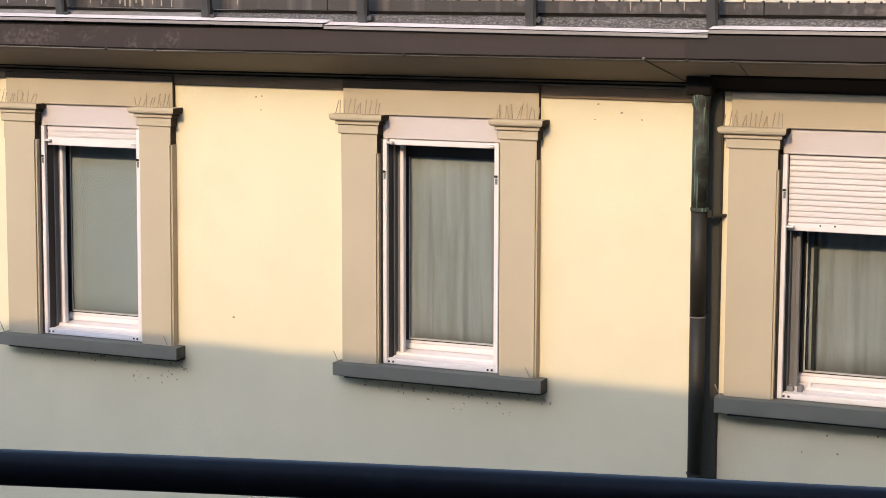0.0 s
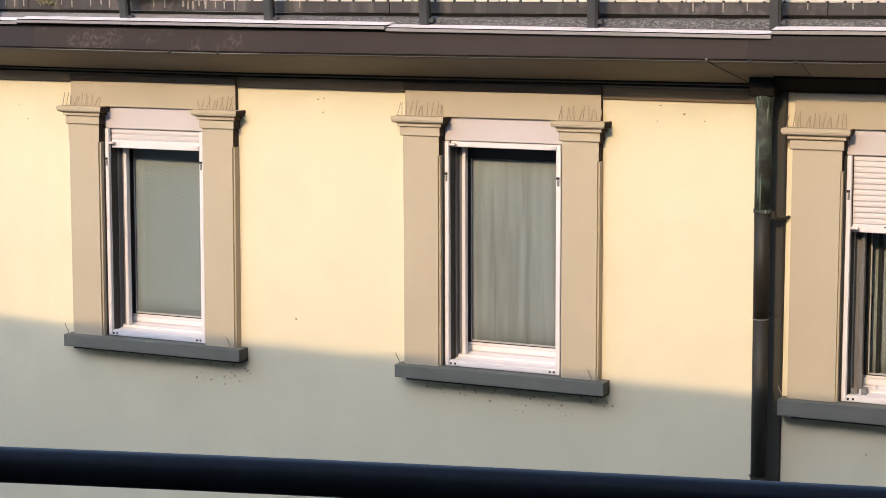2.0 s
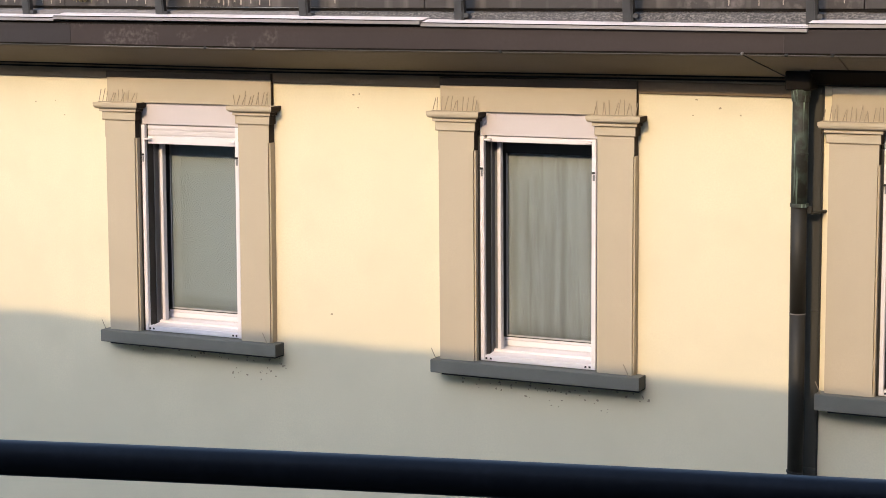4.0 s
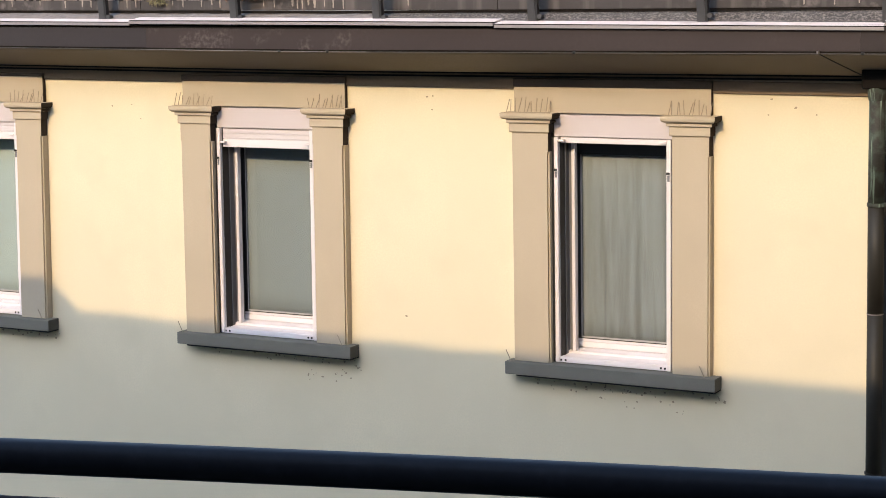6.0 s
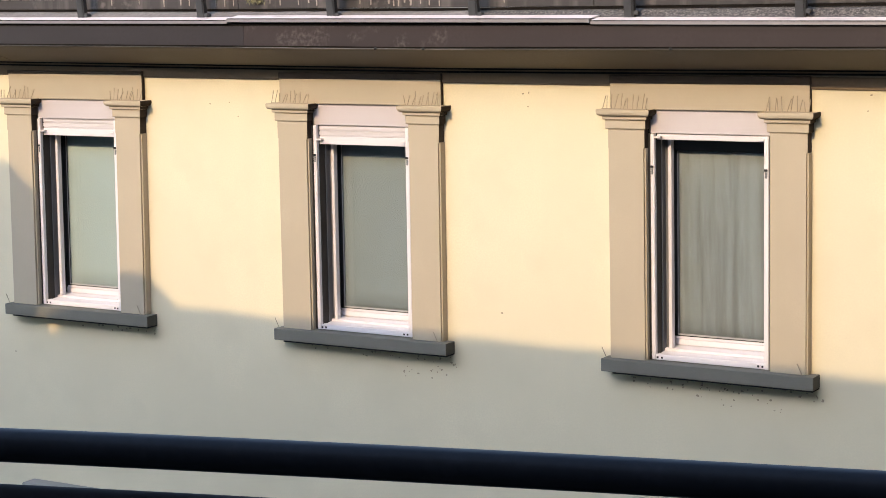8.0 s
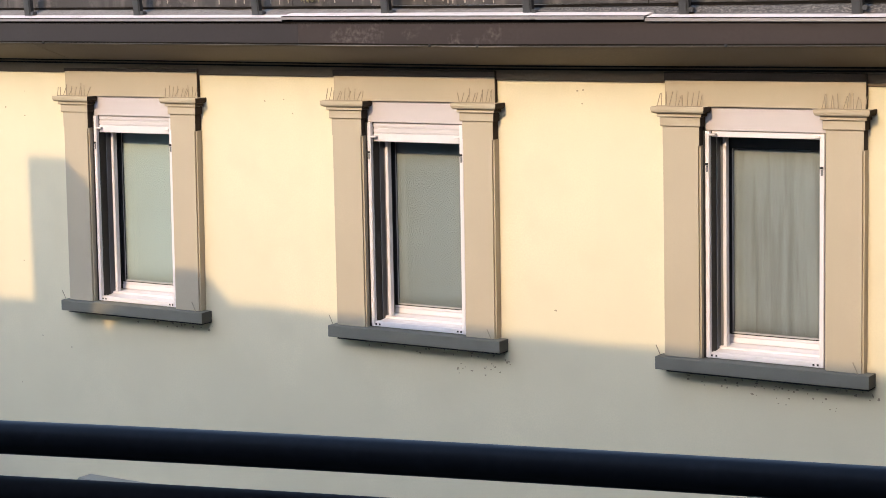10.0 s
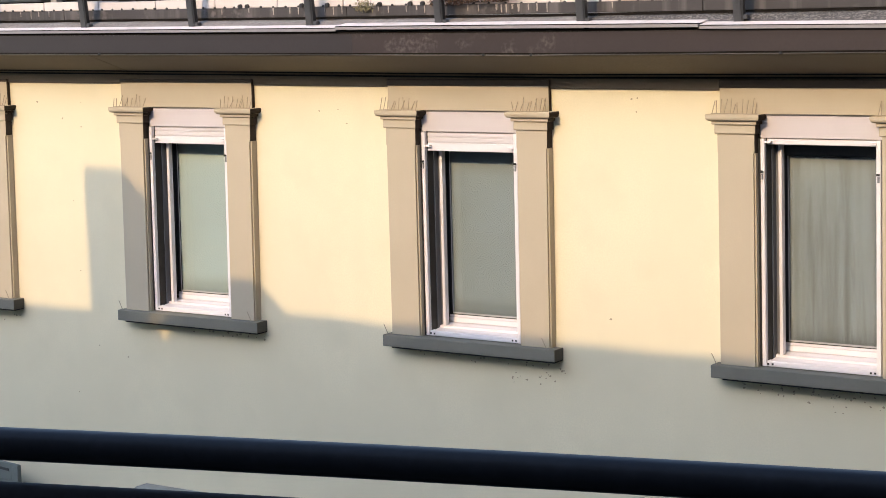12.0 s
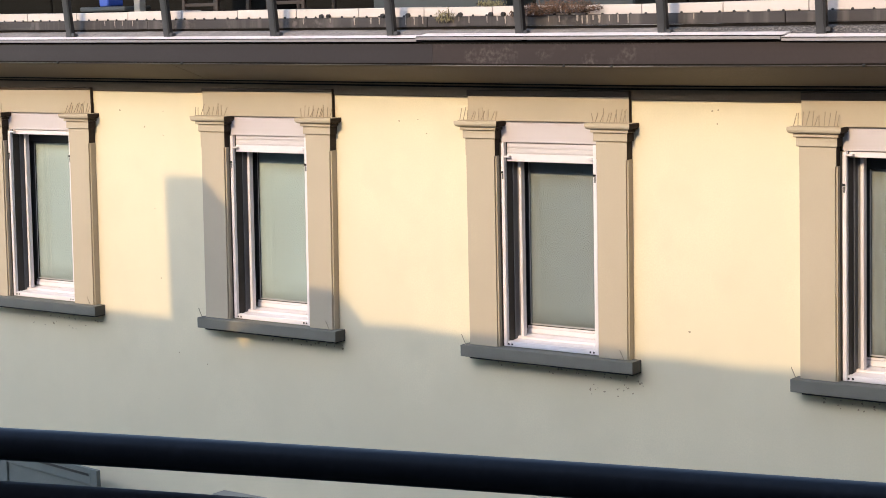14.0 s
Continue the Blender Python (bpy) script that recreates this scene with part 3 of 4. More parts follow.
for a, b in zip(SJ, SJ[1:]):
    t = thing("soffit_panel", ((a + b) / 2, Y(0.3), Z(-0.6)), "tan sloping soffit board under the eaves", "soffit", "soffit boards", "structure")
    part("board", sweep_x([(Y(0.47), Z(-0.505)), (Y(0.055), Z(-0.648)), (Y(0.0), Z(-0.648)), (Y(0.0), Z(-0.58)), (Y(0.45), Z(-0.47))], a + 0.005, b - 0.005), M_SOFFIT, t)
MOULD = [("trim_groove_upper", 0.046, -0.651, -0.6575, M_BLACK, "dark groove under the soffit", "groove"), ("trim_moulding", 0.058, -0.658, -0.668, M_MOULD_SHADE, "brown moulding under the soffit", "moulding"),
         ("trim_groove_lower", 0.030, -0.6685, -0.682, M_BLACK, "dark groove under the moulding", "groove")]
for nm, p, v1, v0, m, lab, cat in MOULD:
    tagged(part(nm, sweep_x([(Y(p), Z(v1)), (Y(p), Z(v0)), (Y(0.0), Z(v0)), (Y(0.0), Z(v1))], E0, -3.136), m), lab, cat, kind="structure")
tagged(part("trim_bead", box(E0, -3.3, Y(0.024), Y(0.0), Z(-0.698), Z(-0.6825), 0.004), M_SOFFIT), "thin tan bead over the painted eave shadow strip", "bead", kind="structure")
# brown strip in place of the shadow that the eaves cast here
tagged(part("trim_frieze", box(E0, -3.3, Y(0.014), Y(0.0), Z(-0.778), Z(-0.6985), 0.003), M_MOULD_SHADE), "dark brown strip painting the eave shadow under the soffit moulding", "frieze board", kind="structure")
tagged(part("trim_moulding_deep", sweep_x([(Y(0.220), Z(-0.592)), (Y(0.212), Z(-0.606)), (Y(0.075), Z(-0.680)), (Y(0.060), Z(-0.699)), (Y(0.0), Z(-0.699)), (Y(0.0), Z(-0.592))], -3.135, E1), M_BLACK), "deep dark moulding under the soffit", "moulding", kind="structure")
# roof edge flashing: bright upper fold, grey lower fold
HJ = [E0, -14.2, -8.517, -5.606, -3.071, 3.4, E1]
for i, (a, b) in enumerate(zip(HJ, HJ[1:])):
    up = 0.012 if i == 2 else -0.006 if i > 3 else 0.0
    DIP[0] = 0.0085 if i < 4 else 0.0
    t = thing("roof_flashing", ((a + b) / 2, Y(0.45), Z(-0.32)), "pale metal flashing folded over the roof edge", "flashing", "flashing along the roof edge", "structure")
    part("upper_fold", sweep_x([(Y(0.515), Z(-0.300 + up)), (Y(0.40), Z(-0.283 + up)), (Y(0.36), Z(-0.283 + up)), (Y(0.36), Z(-0.300 + up))], a, b - 0.002), M_FLASH, t)
    part("lower_fold", sweep_x([(Y(0.518 + up), Z(-0.3065 + up)), (Y(0.522 + up), Z(-0.326 + up)), (Y(0.49), Z(-0.326 + up)), (Y(0.40), Z(-0.326 + up)), (Y(0.40), Z(-0.3065 + up))], a, b - 0.002), M_FLASH2, t)
    part("seam", sweep_x([(Y(0.512 + up), Z(-0.3005 + up)), (Y(0.512 + up), Z(-0.306 + up)), (Y(0.41), Z(-0.306 + up)), (Y(0.41), Z(-0.3005 + up))], a, b - 0.002), M_BLACK, t, "dark open seam")
DIP[0] = 0.0
rnd = random.Random(4)
n = 400
rows3 = []
for i in range(n + 1):
    x = E0 + (E1 - E0) * i / n
    rows3.append([(x, Y(p + rnd.uniform(-0.01, 0.01)), Z(v - 0.0085 * f * max(0.0, 6.9 + min(x, -3.07)) + rnd.uniform(-0.004, 0.004))) for p, v, f in ((0.40, -0.287, 1.0), (0.36, -0.269, 0.8), (0.31, -0.254, 0.3), (0.25, -0.245, 0.0))])
for nm, lo, hi, m, lab in (("roof_worn", E0, -6.55, M_FELT_PALE, "pale worn roofing felt sloping up from the roof edge"), ("roof", -6.55, E1, M_FELT, "grey mineral roofing felt sloping up from the roof edge")):
    bm = bmesh.new()
    strip_rows = [[bm.verts.new(c) for c in r] for r in rows3 if lo - 0.11 < r[0][0] < hi + 0.01]
    for a, b in zip(strip_rows, strip_rows[1:]):
        for j in range(3):
            bm.faces.new((a[j], b[j], b[j + 1], a[j + 1]))
    tagged(part(nm, bm, m), lab, "roof", kind="structure")
tagged(part("ceiling_slab", bar_x(E0, E1, Y(0.25), DIST + 6.0, Z(-0.34), Z(-0.2455)), M_CONC), "concrete roof terrace slab", "roof slab", kind="structure")

# terrace kerb: dark face, cream edging tiles with drain holes
kerb = thing("terrace_kerb", (-6.0, Y(0.25), Z(-0.22)), "brown terrace kerb streaked with pale lime runs", "kerb", kind="structure")
KJ = [E0 + 2.9 * k for k in range(14)] + [E1]
for a, b in zip(KJ, KJ[1:]):
    part("kerb_panel", box(a + 0.002, b - 0.002, Y(0.275), Y(0.10), Z(-0.2275), Z(-0.1545), 0.003), M_KERB, kerb)
x = E0
rnd = random.Random(8)
while x < E1:
    w = 0.62
    dv = rnd.uniform(-0.004, 0.004)
    part("tile", box(x + 0.003, x + w - 0.003, Y(0.262), Y(0.02), Z(-0.153), Z(-0.086 + dv), 0.004), M_TILE, kerb)
    x += w
bm = bmesh.new()
x = -14.0
while x < -1.5:
    x += rnd.uniform(0.09, 0.15)
    r = rnd.choice((0.007, 0.008, 0.009, 0.010))
    rod((x, Y(0.270), Z(-0.148)), (x, Y(0.2605), Z(-0.148)), r, 8, bm)
tagged(part("drain_hole", bm, M_GASKET, kerb), kind="stuff")
for x in (-9.62, -9.55, -9.02, -8.78, -8.30, -8.03, -7.92, -7.83):
    part("drain_pipe", rod((x, Y(0.282), Z(-0.142)), (x, Y(0.258), Z(-0.140)), 0.017, 12), M_GASKET, kerb, "short dark drain pipe end")

# lime runs down the kerb face below the drain holes
RUNS = [-12.00, -11.88, -11.79, -11.67, -9.80, -9.53, -9.29, -9.13, -9.05, -8.80, -8.72, -8.64, -8.31, -8.22, -8.06, -7.97, -7.90, -7.81, -7.53, -7.44, -7.29, -7.25, -7.21, -7.16, -7.11, -7.03, -6.96, -6.88, -6.37, -3.63, -3.44, -3.29, -3.12, -2.92, -2.65]
bm = bmesh.new()
rnd = random.Random(21)
for x in RUNS:
    w = rnd.uniform(0.003, 0.007) * (1.5 if -7.6 < x < -7.1 else 1.0)
    v_end = rnd.uniform(-0.213, -0.185)
    left, right = [], []
    for k in range(7):
        v = -0.153 + (v_end + 0.153) * k / 6
        flare = 1.15 - 0.4 * (k / 6)
        left.append((x - w * flare * rnd.uniform(0.6, 1.2), v))
        right.append((x + w * flare * rnd.uniform(0.6, 1.2), v))
    ring = left + right[::-1]
    lo = [bm.verts.new((px, Y(0.2745), Z(v))) for px, v in ring]
    hi = [bm.verts.new((px, Y(0.2775), Z(v))) for px, v in ring]
    n = len(ring)
    for k in range(6):
        bm.faces.new((hi[k], hi[k + 1], hi[n - 2 - k], hi[n - 1 - k]))
    for k in range(n):
        bm.faces.new((lo[k], lo[(k + 1) % n], hi[(k + 1) % n], hi[k]))
tagged(part("lime_runs", bm, M_LIME, kerb, "pale lime runs"), kind="stuff")

# clips along the fascia's lip
for x in (-12.35, -10.9, -7.262, -6.877, -5.05, -3.20, -2.925):
    c = thing("lip_clip", (x, Y(0.508), Z(-0.498)), "small dark metal clip on the fascia lip", "clip", "clips on the fascia lip")
    part("tongue", box(x - 0.010, x + 0.010, Y(0.513), Y(0.4995), Z(-0.503), Z(-0.486), 0.003), M_GASKET, c)

# roof railing
railing = thing("roof_railing", (-6.0, Y(0.40), Z(-0.30)), "dark grey steel terrace railing with flat posts", "railing")
for k in range(-12, 16):
    x = -5.382 + 1.152 * k
    ym = Y(0.40)
    bm = bmesh.new()
    prof = [(x - 0.033, 0.0), (x + 0.020, 0.0), (x + 0.020, 1.05), (x - 0.033, 1.05)]
    a = [bm.verts.new((px, ym - 0.012 - 0.10 * h, Z(-0.322) + h)) for px, h in prof]
    b = [bm.verts.new((px, ym + 0.012 - 0.10 * h, Z(-0.315) + h)) for px, h in prof]
    for i in range(4):
        bm.faces.new((a[i], a[(i + 1) % 4], b[(i + 1) % 4], b[i]))
    bm.faces.new(a)
    bm.faces.new(b)
    post = part("post", bm, M_POST, railing)
    bm = bmesh.new()
    a = [bm.verts.new((px, ym - 0.009 - 0.10 * h, Z(-0.327) + h)) for px, h in ((x + 0.0205, 0.0), (x + 0.036, 0.0), (x + 0.036, 1.05), (x + 0.0205, 1.05))]
    b = [bm.verts.new(v.co + Vector((0, 0.035, 0))) for v in a]
    for i in range(4):
        bm.faces.new((a[i], a[(i + 1) % 4], b[(i + 1) % 4], b[i]))
    bm.faces.new(a)
    bm.faces.new(b)
    part("stiffening_bar", bm, M_GASKET, post, "black stiffening bar")
    part("bolt", rod((x + 0.052, ym - 0.022, Z(-0.268)), (x + 0.052, ym + 0.02, Z(-0.268)), 0.016, 10), M_POST, post, "round bolt head")
RISE[0] = 0.0
for xa, xb in ((E0 + 1, -6.9), (-6.9, E1 - 1)):
    part("handrail", rod((xa, Y(0.505), Z(0.745) + 0.0078 * max(0.0, -6.9 - xa)), (xb, Y(0.505), Z(0.745)), 0.024, 12), M_POST, railing)

RISE[0] = 0.0
# ---- things on the roof terrace ----
upper = thing("wall_terrace", (-6, DIST + 4.0, Z(-0.2)), "charcoal panelled wall at the back of the roof terrace", "wall", kind="structure")
for k in range(14):
    a = E0 + k * 2.86
    part("panel", box(a + 0.01, a + 2.85, DIST + 4.0, DIST + 4.2, Z(-0.236), Z(2.3), 0.01), M_DARKWALL, upper)
# out of view, added to keep sun and sky off the terrace
tagged(part("ceiling_terrace", box(E0, E1, DIST + 0.3, DIST + 6.0, Z(2.3), Z(2.5)), M_CONC), "unseen concrete slab added to shade the roof terrace", "canopy", kind="structure")


def planter(x0, x1, y0, y1, top, label, material):
    t = thing("planter", ((x0 + x1) / 2, (y0 + y1) / 2, Z(-0.236)), label, "planter", "planters on the terrace")
    bm = box(x0, x1, y0, y1, Z(-0.236), Z(top), 0.012)
    part("trough", bm, material, t)
    part("rim", box(x0 - 0.015, x1 + 0.015, y0 - 0.015, y1 + 0.015, Z(top) - 0.002, Z(top) + 0.02, 0.006), material, t)
    return t


planter(-10.05, -8.72, DIST + 0.9, DIST + 1.3, 0.03, "dark teal long planter standing on the terrace", M_TEAL)
planter(-8.50, -7.6, DIST + 1.0, DIST + 1.35, 0.02, "dark teal short planter standing on the terrace", M_TEAL)
planter(-12.4, -11.6, DIST + 1.4, DIST + 1.8, 0.04, "charcoal planter standing on the terrace", M_DARKWALL)


def chair(x, y):
    t = thing("wooden_chair", (x, y, Z(-0.236)), "brown wooden folding chair standing on the terrace", "chair", "chairs on the terrace")
    for dx, dy in ((0, 0), (0.40, 0), (0, 0.40), (0.40, 0.40)):
        part("leg", box(x + dx, x + dx + 0.035, y + dy, y + dy + 0.035, Z(-0.236), Z(0.20), 0.004), M_WOOD, t)
    part("seat", box(x - 0.02, x + 0.455, y - 0.02, y + 0.455, Z(0.2005), Z(0.23), 0.008), M_WOOD, t)
    part("backrest", box(x, x + 0.435, y + 0.405, y + 0.43, Z(0.33), Z(0.62), 0.006), M_WOOD, t)
    for dx in (0.0, 0.40):
        part("back_post", box(x + dx, x + dx + 0.035, y + 0.40, y + 0.435, Z(0.2305), Z(0.64), 0.004), M_WOOD, t)
    part("stretcher", box(x, x + 0.435, y + 0.008, y + 0.028, Z(-0.02), Z(0.01), 0.004), M_WOOD, t)
    return t


chair(-11.15, DIST + 0.8)
chair(-12.10, DIST + 0.75)
crate = thing("blue_crate", (-13.29, DIST + 1.0, Z(-0.002)), "small blue plastic crate standing on a dark stool", "crate")
part("body", box(-13.365, -13.245, DIST + 0.95, DIST + 1.15, Z(0.005), Z(0.16), 0.01), M_BLUE, crate)
part("rim", box(-13.38, -13.23, DIST + 0.935, DIST + 1.165, Z(0.161), Z(0.18), 0.005), M_BLUE, crate)
stool = thing("stool", (-13.28, DIST + 1.0, Z(-0.236)), "low dark stool under a blue crate", "stool")
part("seat", box(-13.58, -12.98, DIST + 0.9, DIST + 1.25, Z(-0.04), Z(0.004), 0.012), M_TEAL, stool)
for dx in (-13.56, -13.03):
    for dy in (0.92, 1.20):
        part("leg", box(dx, dx + 0.03, DIST + dy, DIST + dy + 0.03, Z(-0.236), Z(-0.041)), M_DARKWALL, stool)
wpost = thing("weathered_post", (-12.9, DIST + 1.05, Z(-0.236)), "weathered pale grey wooden post on the terrace", "post")
part("shaft", box(-12.96, -12.88, DIST + 1.0, DIST + 1.08, Z(-0.225), Z(0.95), 0.006), M_LEDGE, wpost)
part("foot", box(-12.99, -12.85, DIST + 0.97, DIST + 1.11, Z(-0.236), Z(-0.2255), 0.003), M_POST, wpost)


def dry_plant(x, y, v, r, h, material, count, seed, label):
    rnd = random.Random(seed)
    t = thing("dry_plant", (x, y, Z(v)), label, "plant", "plants growing on the kerb")
    stems = bmesh.new()
    leaves = bmesh.new()
    for k in range(count):
        a = rnd.uniform(0, 6.283)
        q = r * math.sqrt(rnd.random())
        tip = Vector((x + q * math.cos(a), y + 0.35 * q * math.sin(a) - 0.02, Z(v) + h * rnd.uniform(0.25, 1.0) * (1.1 - q / r * 0.6)))
        base = Vector((x + (tip.x - x) * 0.5, y, Z(v)))
        if k % 3 == 0:
            rod(base, tip, 0.0016, 4, stems)
        for _ in range(3):
            c = tip.lerp(base, rnd.uniform(0, 0.5)) + Vector((rnd.uniform(-.012, .012), rnd.uniform(-.012, .012), rnd.uniform(-.012, .012)))
            e = Euler((rnd.uniform(0, 6), rnd.uniform(0, 6), rnd.uniform(0, 6))).to_matrix()
            s = rnd.uniform(0.005, 0.011)
            vs = [leaves.verts.new(c + e @ Vector(o) * s) for o in ((-1.8, 0, 0), (0, -0.4, 0.15), (1.8, 0, 0), (0, 0.4, 0.15))]
            leaves.faces.new(vs)
    part("stems", stems, M_WOOD, t)
    part("leaves", leaves, material, t)
    return t


dry_plant(-7.42, Y(0.285), -0.135, 0.36, 0.125, M_DRY, 380, 1, "dry brown plant growing out of the kerb")
dry_plant(-7.70, Y(0.285), -0.150, 0.18, 0.07, M_DRY, 60, 2, "dry brown shoots hanging at the kerb")
dry_plant(-8.42, Y(0.285), -0.185, 0.10, 0.13, M_OLIVE, 60, 3, "olive green tuft growing out of the kerb")
dry_plant(-8.12, Y(0.12), -0.078, 0.14, 0.07, M_OLIVE, 80, 5, "low green plant growing behind the kerb")

# ================= downpipe =================
PX, PY = -3.212, Y(0.13)
dp = thing("downpipe", (PX, PY, 0.0), "round downpipe, verdigris copper above dark brown steel", "downpipe")
part("copper_section", rod((PX, PY, Z(-1.42)), (PX, PY, Z(-0.70)), 0.050, 24), M_COPPER, dp, "verdigris copper upper section", True)
part("steel_section", rod((PX + 0.004, PY, Z(-2.10)), (PX, PY, Z(-1.421)), 0.0495, 24), M_PIPE, dp, smooth=True)
part("steel_section", rod((PX + 0.008, PY, Z(-3.103)), (PX + 0.004, PY, Z(-2.101)), 0.049, 24), M_PIPE, dp, smooth=True)
part("steel_section", rod((PX + 0.008, PY, 0.0), (PX + 0.008, PY, Z(-3.104)), 0.049, 24), M_PIPE, dp, smooth=True)
for v, r, h, m in ((-1.112, 0.0525, 0.008, M_COPPER), (-1.425, 0.058, 0.022, M_COPPER), (-2.10, 0.0515, 0.007, M_FLASH2), (-3.103, 0.052, 0.010, M_PIPE)):
    part("collar", rod((PX + 0.003, PY, Z(v) - h / 2), (PX + 0.003, PY, Z(v) + h / 2), r, 24), m, dp)
br = part("bracket", box(PX + 0.055, PX + 0.085, PY - 0.012, PY + 0.012, Z(-1.475), Z(-1.43), 0.003), M_PIPE, dp)
part("pin", rod((PX + 0.075, PY, Z(-1.472)), (PX + 0.135, DIST, Z(-1.472)), 0.010, 8), M_STRIP, br)
bm = box(PX - 0.085, PX + 0.075, PY - 0.06, DIST, Z(-0.722), Z(-0.60), 0.01)
part("outlet_box", bm, M_BLACK, dp, "dark rain outlet box")
part("outlet_spout", rod((PX, PY, Z(-0.79)), (PX, PY, Z(-0.715)), 0.055, 16, r1=0.062), M_COPPER, dp)
strip = thing("cover_strip", (-3.105, DIST, 0.0), "narrow olive grey joint cover strip beside a downpipe", "cover strip")
for z0, z1 in ((0.0, Z(-3.101)), (Z(-3.100), Z(-2.101)), (Z(-2.100), Z(-0.69))):
    part("strip_length", box(-3.200, -3.108, Y(0.018), Y(0.0), z0, z1, 0.003), M_STRIP, strip)
part("edge_bead", box(-3.1078, -3.098, Y(0.022), Y(0.0), 0.0, Z(-0.69), 0.002), M_PIPE, strip, "darker edge bead")
cable = thing("cable", (-3.45, Y(0.5), Z(-0.5)), "thin black cable slung under the eaves", "cable")
cd = bpy.data.curves.new("cable_run", "CURVE")
cd.dimensions, cd.bevel_depth = "3D", 0.004
sp = cd.splines.new("POLY")
pts = [(-3.467, Y(0.505), Z(-0.494)), (-3.40, Y(0.42), Z(-0.545)), (-3.36, Y(0.33), Z(-0.58)), (-3.32, Y(0.22), Z(-0.62)), (-3.29, Y(0.12), Z(-0.65))]
sp.points.add(len(pts) - 1)
for q, c in zip(sp.points, pts):
    q.co = (*c, 1)
cd.materials.append(M_GASKET)
cr = new("run", cd)
cr.parent = cable
cr.matrix_parent_inverse = Matrix.Translation(-Vector(cable.location))
bm = bmesh.new()
bmesh.ops.create_uvsphere(bm, u_segments=10, v_segments=8, radius=0.010, matrix=Matrix.Translation((-3.467, Y(0.512), Z(-0.487))))
part("clip", bm, M_FLASH2, cable, "small pale clip")

# ================= ground floor: shutter and ledge =================
sh = thing("shutter_leaf", (-13.1, Y(0.02), 0.6), "grey-green painted wooden shutter leaf standing ajar", "shutter")
ang = radians(-9)


def leaf(x0, x1, y0, y1, z0, z1, bevel=0.004):
    bm = box(x0, x1, y0, y1, z0, z1, bevel)
    bmesh.ops.rotate(bm, cent=(-13.73, Y(0.05), 0), matrix=Matrix.Rotation(ang, 3, "Z"), verts=bm.verts[:])
    return bm


LT = Z(-4.035)
part("stile", leaf(-12.47, -12.37, Y(0.07), Y(0.03), 0.7, LT), M_SHUTTER, sh)
part("stile", leaf(-14.10, -13.865, Y(0.07), Y(0.03), 0.7, LT), M_SHUTTER, sh)
part("top_rail", leaf(-13.8645, -12.4705, Y(0.068), Y(0.032), LT - 0.15, LT), M_SHUTTER, sh)
part("bottom_rail", leaf(-13.8645, -12.4705, Y(0.068), Y(0.032), 0.7, 0.88), M_SHUTTER, sh)
part("moulding", leaf(-13.62, -12.50, Y(0.074), Y(0.069), LT - 0.068, LT - 0.045, 0.0), M_GASKET, sh)
part("panel", leaf(-13.864, -12.471, Y(0.050), Y(0.044), 0.88, LT - 0.151, 0.0), M_SHUTTER, sh)
led = thing("door_canopy", (-10.4, Y(0.1), Z(-4.3)), "pale concrete ledge over a ground floor door", "canopy")
part("slab", box(-11.13, -9.3, Y(0.16), Y(0.0), Z(-4.30), Z(-4.10), 0.012), M_LEDGE, led)

# ================= near balcony and its rail =================
RA = radians(16.6)


def rail_at(x, z):
    """A point of the gently bowed balcony rail."""
    return Vector((x, 2.6296 + 0.19958 * x - 0.0232 * x * x, z))


def bowed_tube(x0, x1, z, rad, n=40, seg=28):
    bm = bmesh.new()
    rings = []
    for i in range(n + 1):
        x = x0 + (x1 - x0) * i / n
        c = rail_at(x, z)
        tan = (rail_at(x + 0.01, z) - rail_at(x - 0.01, z)).normalized()
        side = Vector((-tan.y, tan.x, 0))
        rings.append([bm.verts.new(c + rad * (math.cos(a) * side + math.sin(a) * Vector((0, 0, 1)))) for a in (6.28318 * k / seg for k in range(seg))])
    for a, b in zip(rings, rings[1:]):
        for k in range(seg):
            bm.faces.new((a[k], a[(k + 1) % seg], b[(k + 1) % seg], b[k]))
    bm.faces.new(rings[0])
    bm.faces.new(rings[-1])
    return bm


R0 = rail_at(-1.334, EYE - 0.70)
balc = thing("balcony_railing", (R0.x, R0.y, EYE - 1.65), "navy black painted steel balcony railing", "railing")
part("handrail", bowed_tube(-3.9, 1.9, EYE - 0.7018, 0.0263), M_RAIL, balc, smooth=True)
part("lower_bar", bowed_tube(-3.9, 1.9, EYE - 0.789, 0.0245), M_RAIL_LOW, balc, "brown black worn lower bar", smooth=True)
for x in (-3.86, 1.86):
    c = rail_at(x, 0)
    part("post", rod((c.x, c.y, EYE - 1.65), (c.x, c.y, EYE - 0.71), 0.02, 16), M_RAIL, balc)
slab = bmesh.new()
box(-3.0, 3.8, -3.6, 0.16, -0.2, 0.0, bm=slab)
bmesh.ops.transform(slab, matrix=Matrix.Translation((R0.x, R0.y, EYE - 1.65)) @ Matrix.Rotation(RA, 4, "Z"), verts=slab.verts[:])
tagged(part("floor_balcony", slab, M_DECK), "dark tiled balcony floor", "floor", kind="structure")

# ================= building behind the camera, street =================
YB = -1.2
OUT = DIST - YB


def shade_to_roof(u, v):
    """The roofline point whose shadow falls at (u, v) on the facade."""
    return u - SUN_SIDE * OUT, Z(v) + SUN_RISE * OUT


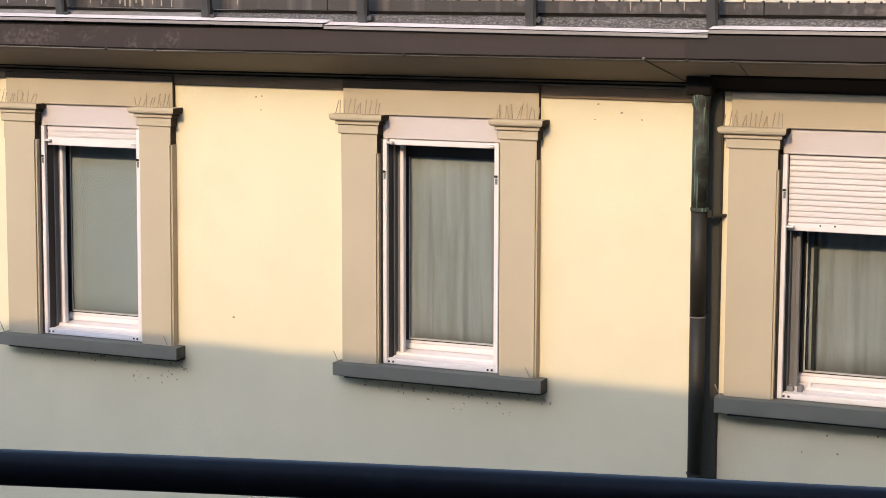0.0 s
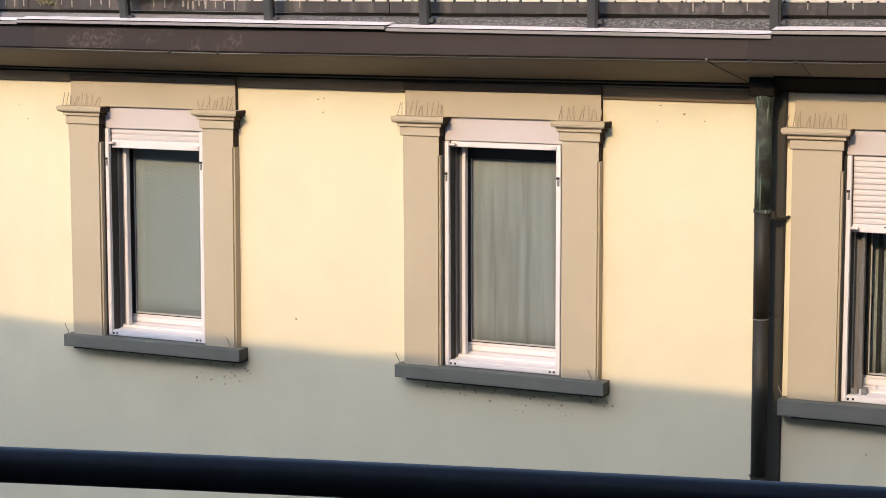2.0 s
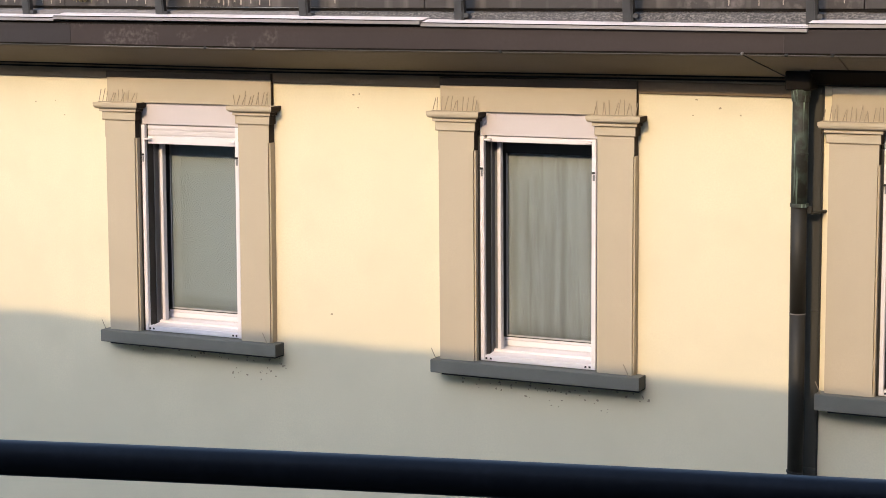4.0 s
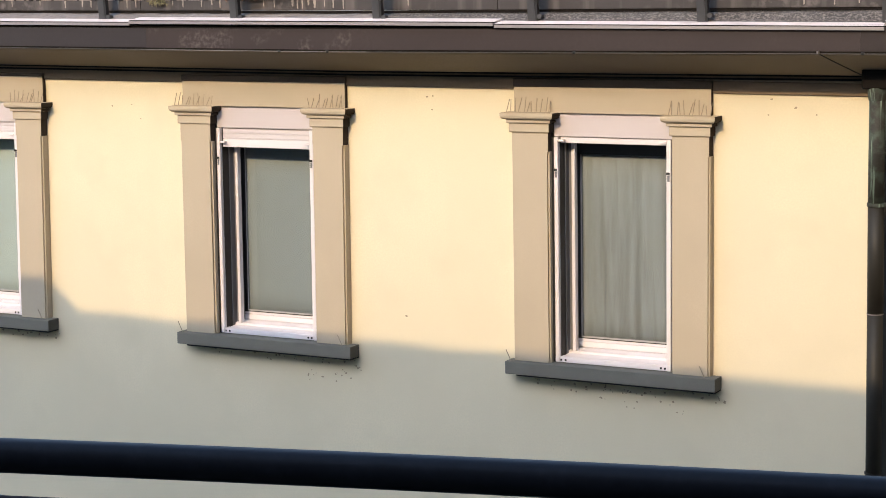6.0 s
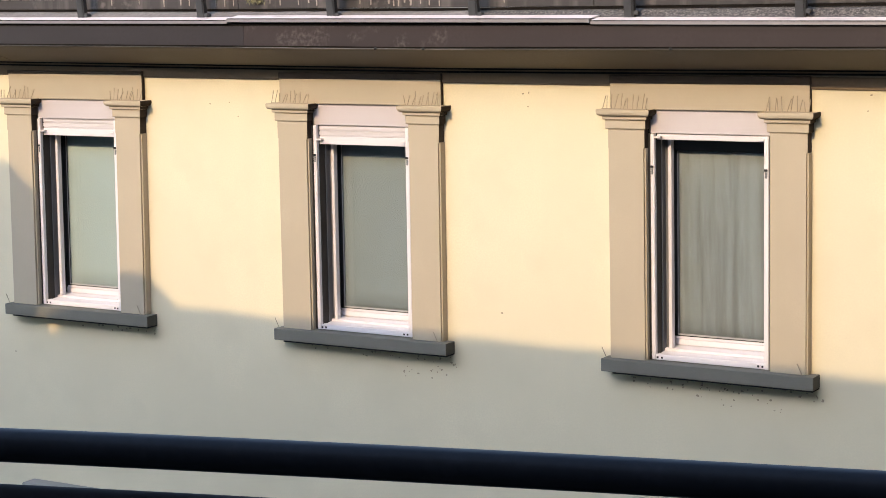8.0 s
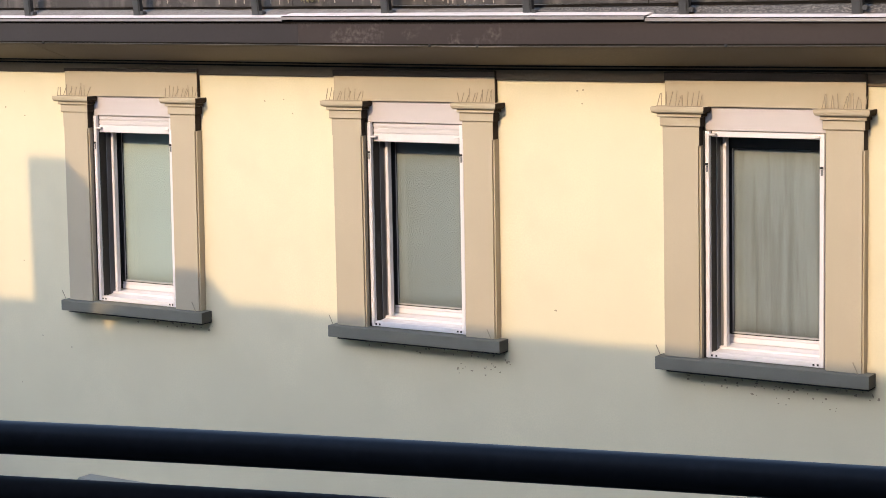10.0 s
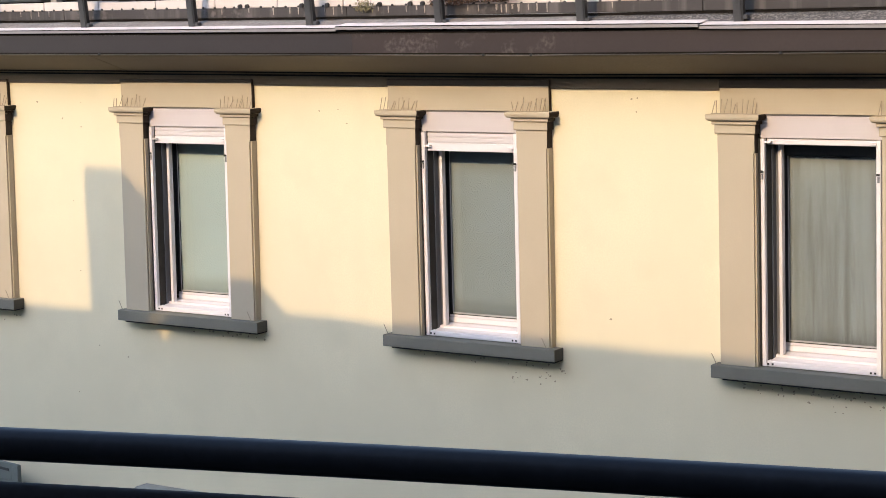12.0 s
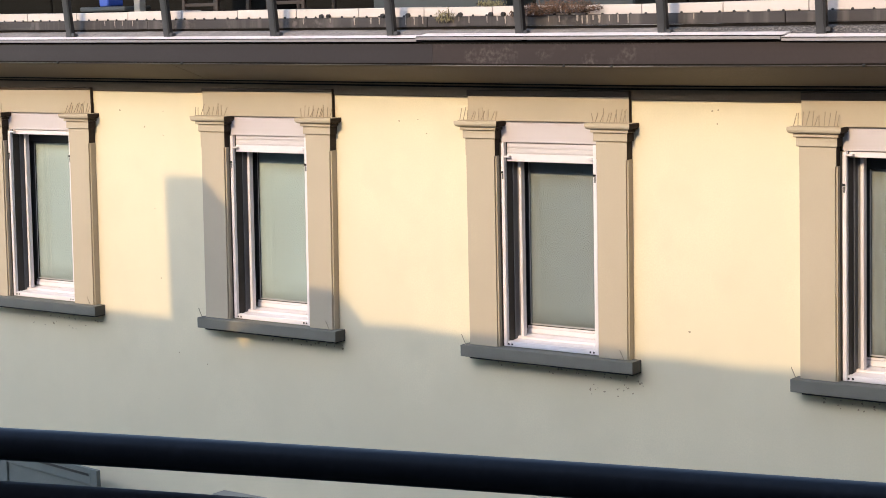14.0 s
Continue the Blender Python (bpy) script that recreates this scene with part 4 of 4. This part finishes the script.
rear = thing("rear_building", (-6, YB - 4, 0), "pale rendered building with a flat roofline and chimney", "building")
_, ztop = shade_to_roof(0, -2.845)
part("wall", box(-26, 18, YB - 8, YB, 0.0, ztop), M_REAR, rear)


def roof_block(name, pts, depth=0.5, material=M_REAR):
    """An upright block on the rear roof whose outline is given by its shadow."""
    bm = bmesh.new()
    q = [shade_to_roof(*p) for p in pts]
    a = [bm.verts.new((x, YB, z)) for x, z in q]
    b = [bm.verts.new((x - SUN_SIDE * depth, YB - depth, z)) for x, z in q]
    k = len(q)
    for i in range(k):
        bm.faces.new((a[i], a[(i + 1) % k], b[(i + 1) % k], b[i]))
    bm.faces.new(a)
    bm.faces.new(b)
    return part(name, bm, material, rear)


roof_block("parapet", [(-25.2, -2.88), (-10.985, -2.88), (-10.985, -2.655), (-25.2, -2.655)])
roof_block("chimney", [(-11.66, -2.655), (-10.872, -2.655), (-10.872, -1.71), (-11.19, -1.43), (-11.66, -1.43)], 0.8)
rnd = random.Random(33)
EDGE = []
x = -3.0
while x > -9.3:
    base = -2.622 + 0.022 * min(1.0, (-3.0 - x) / 1.4) + 0.068 * max(0.0, (-4.4 - x) / 5.05)
    step = rnd.uniform(-0.009, 0.009)
    w = rnd.uniform(0.22, 0.5)
    EDGE += [(x, base + step), (x - w * 0.92, base + step + 0.003)]
    x -= w
EDGE = [e for e in EDGE if e[0] > -9.35]
roof_block("parapet", [(-10.805, -2.88), (20, -2.88), (20, -2.622), *EDGE, (-9.50, -2.54), (-10.0, -2.60), (-10.6, -2.66), (-10.77, -2.73)])
roof_block("vent_hood", [(-10.06, -2.60), (-9.50, -2.550), (-9.78, -2.31), (-10.06, -2.31)], 0.5)
tagged(part("ground", box(-300, 300, -300, 300, -0.3, 0.0), M_ASPHALT), "grey asphalt street and ground", "ground", kind="structure")
# unseen house-shaped block, added to darken the facade's right-facing sides
house = thing("right_sky_blocker", (11.0, 4.0, 0), "unseen tall block added to cut the sky light from the right", "house")
part("wall", box(3.2, 17.0, YB, DIST - 0.02, 0.0, 24.0), M_REAR, house)
part("roof", sweep_x([(YB - 0.3, 24.0), (DIST - 0.02, 24.0), (5.2, 27.0)], 3.2, 17.0), M_FASCIA, house)
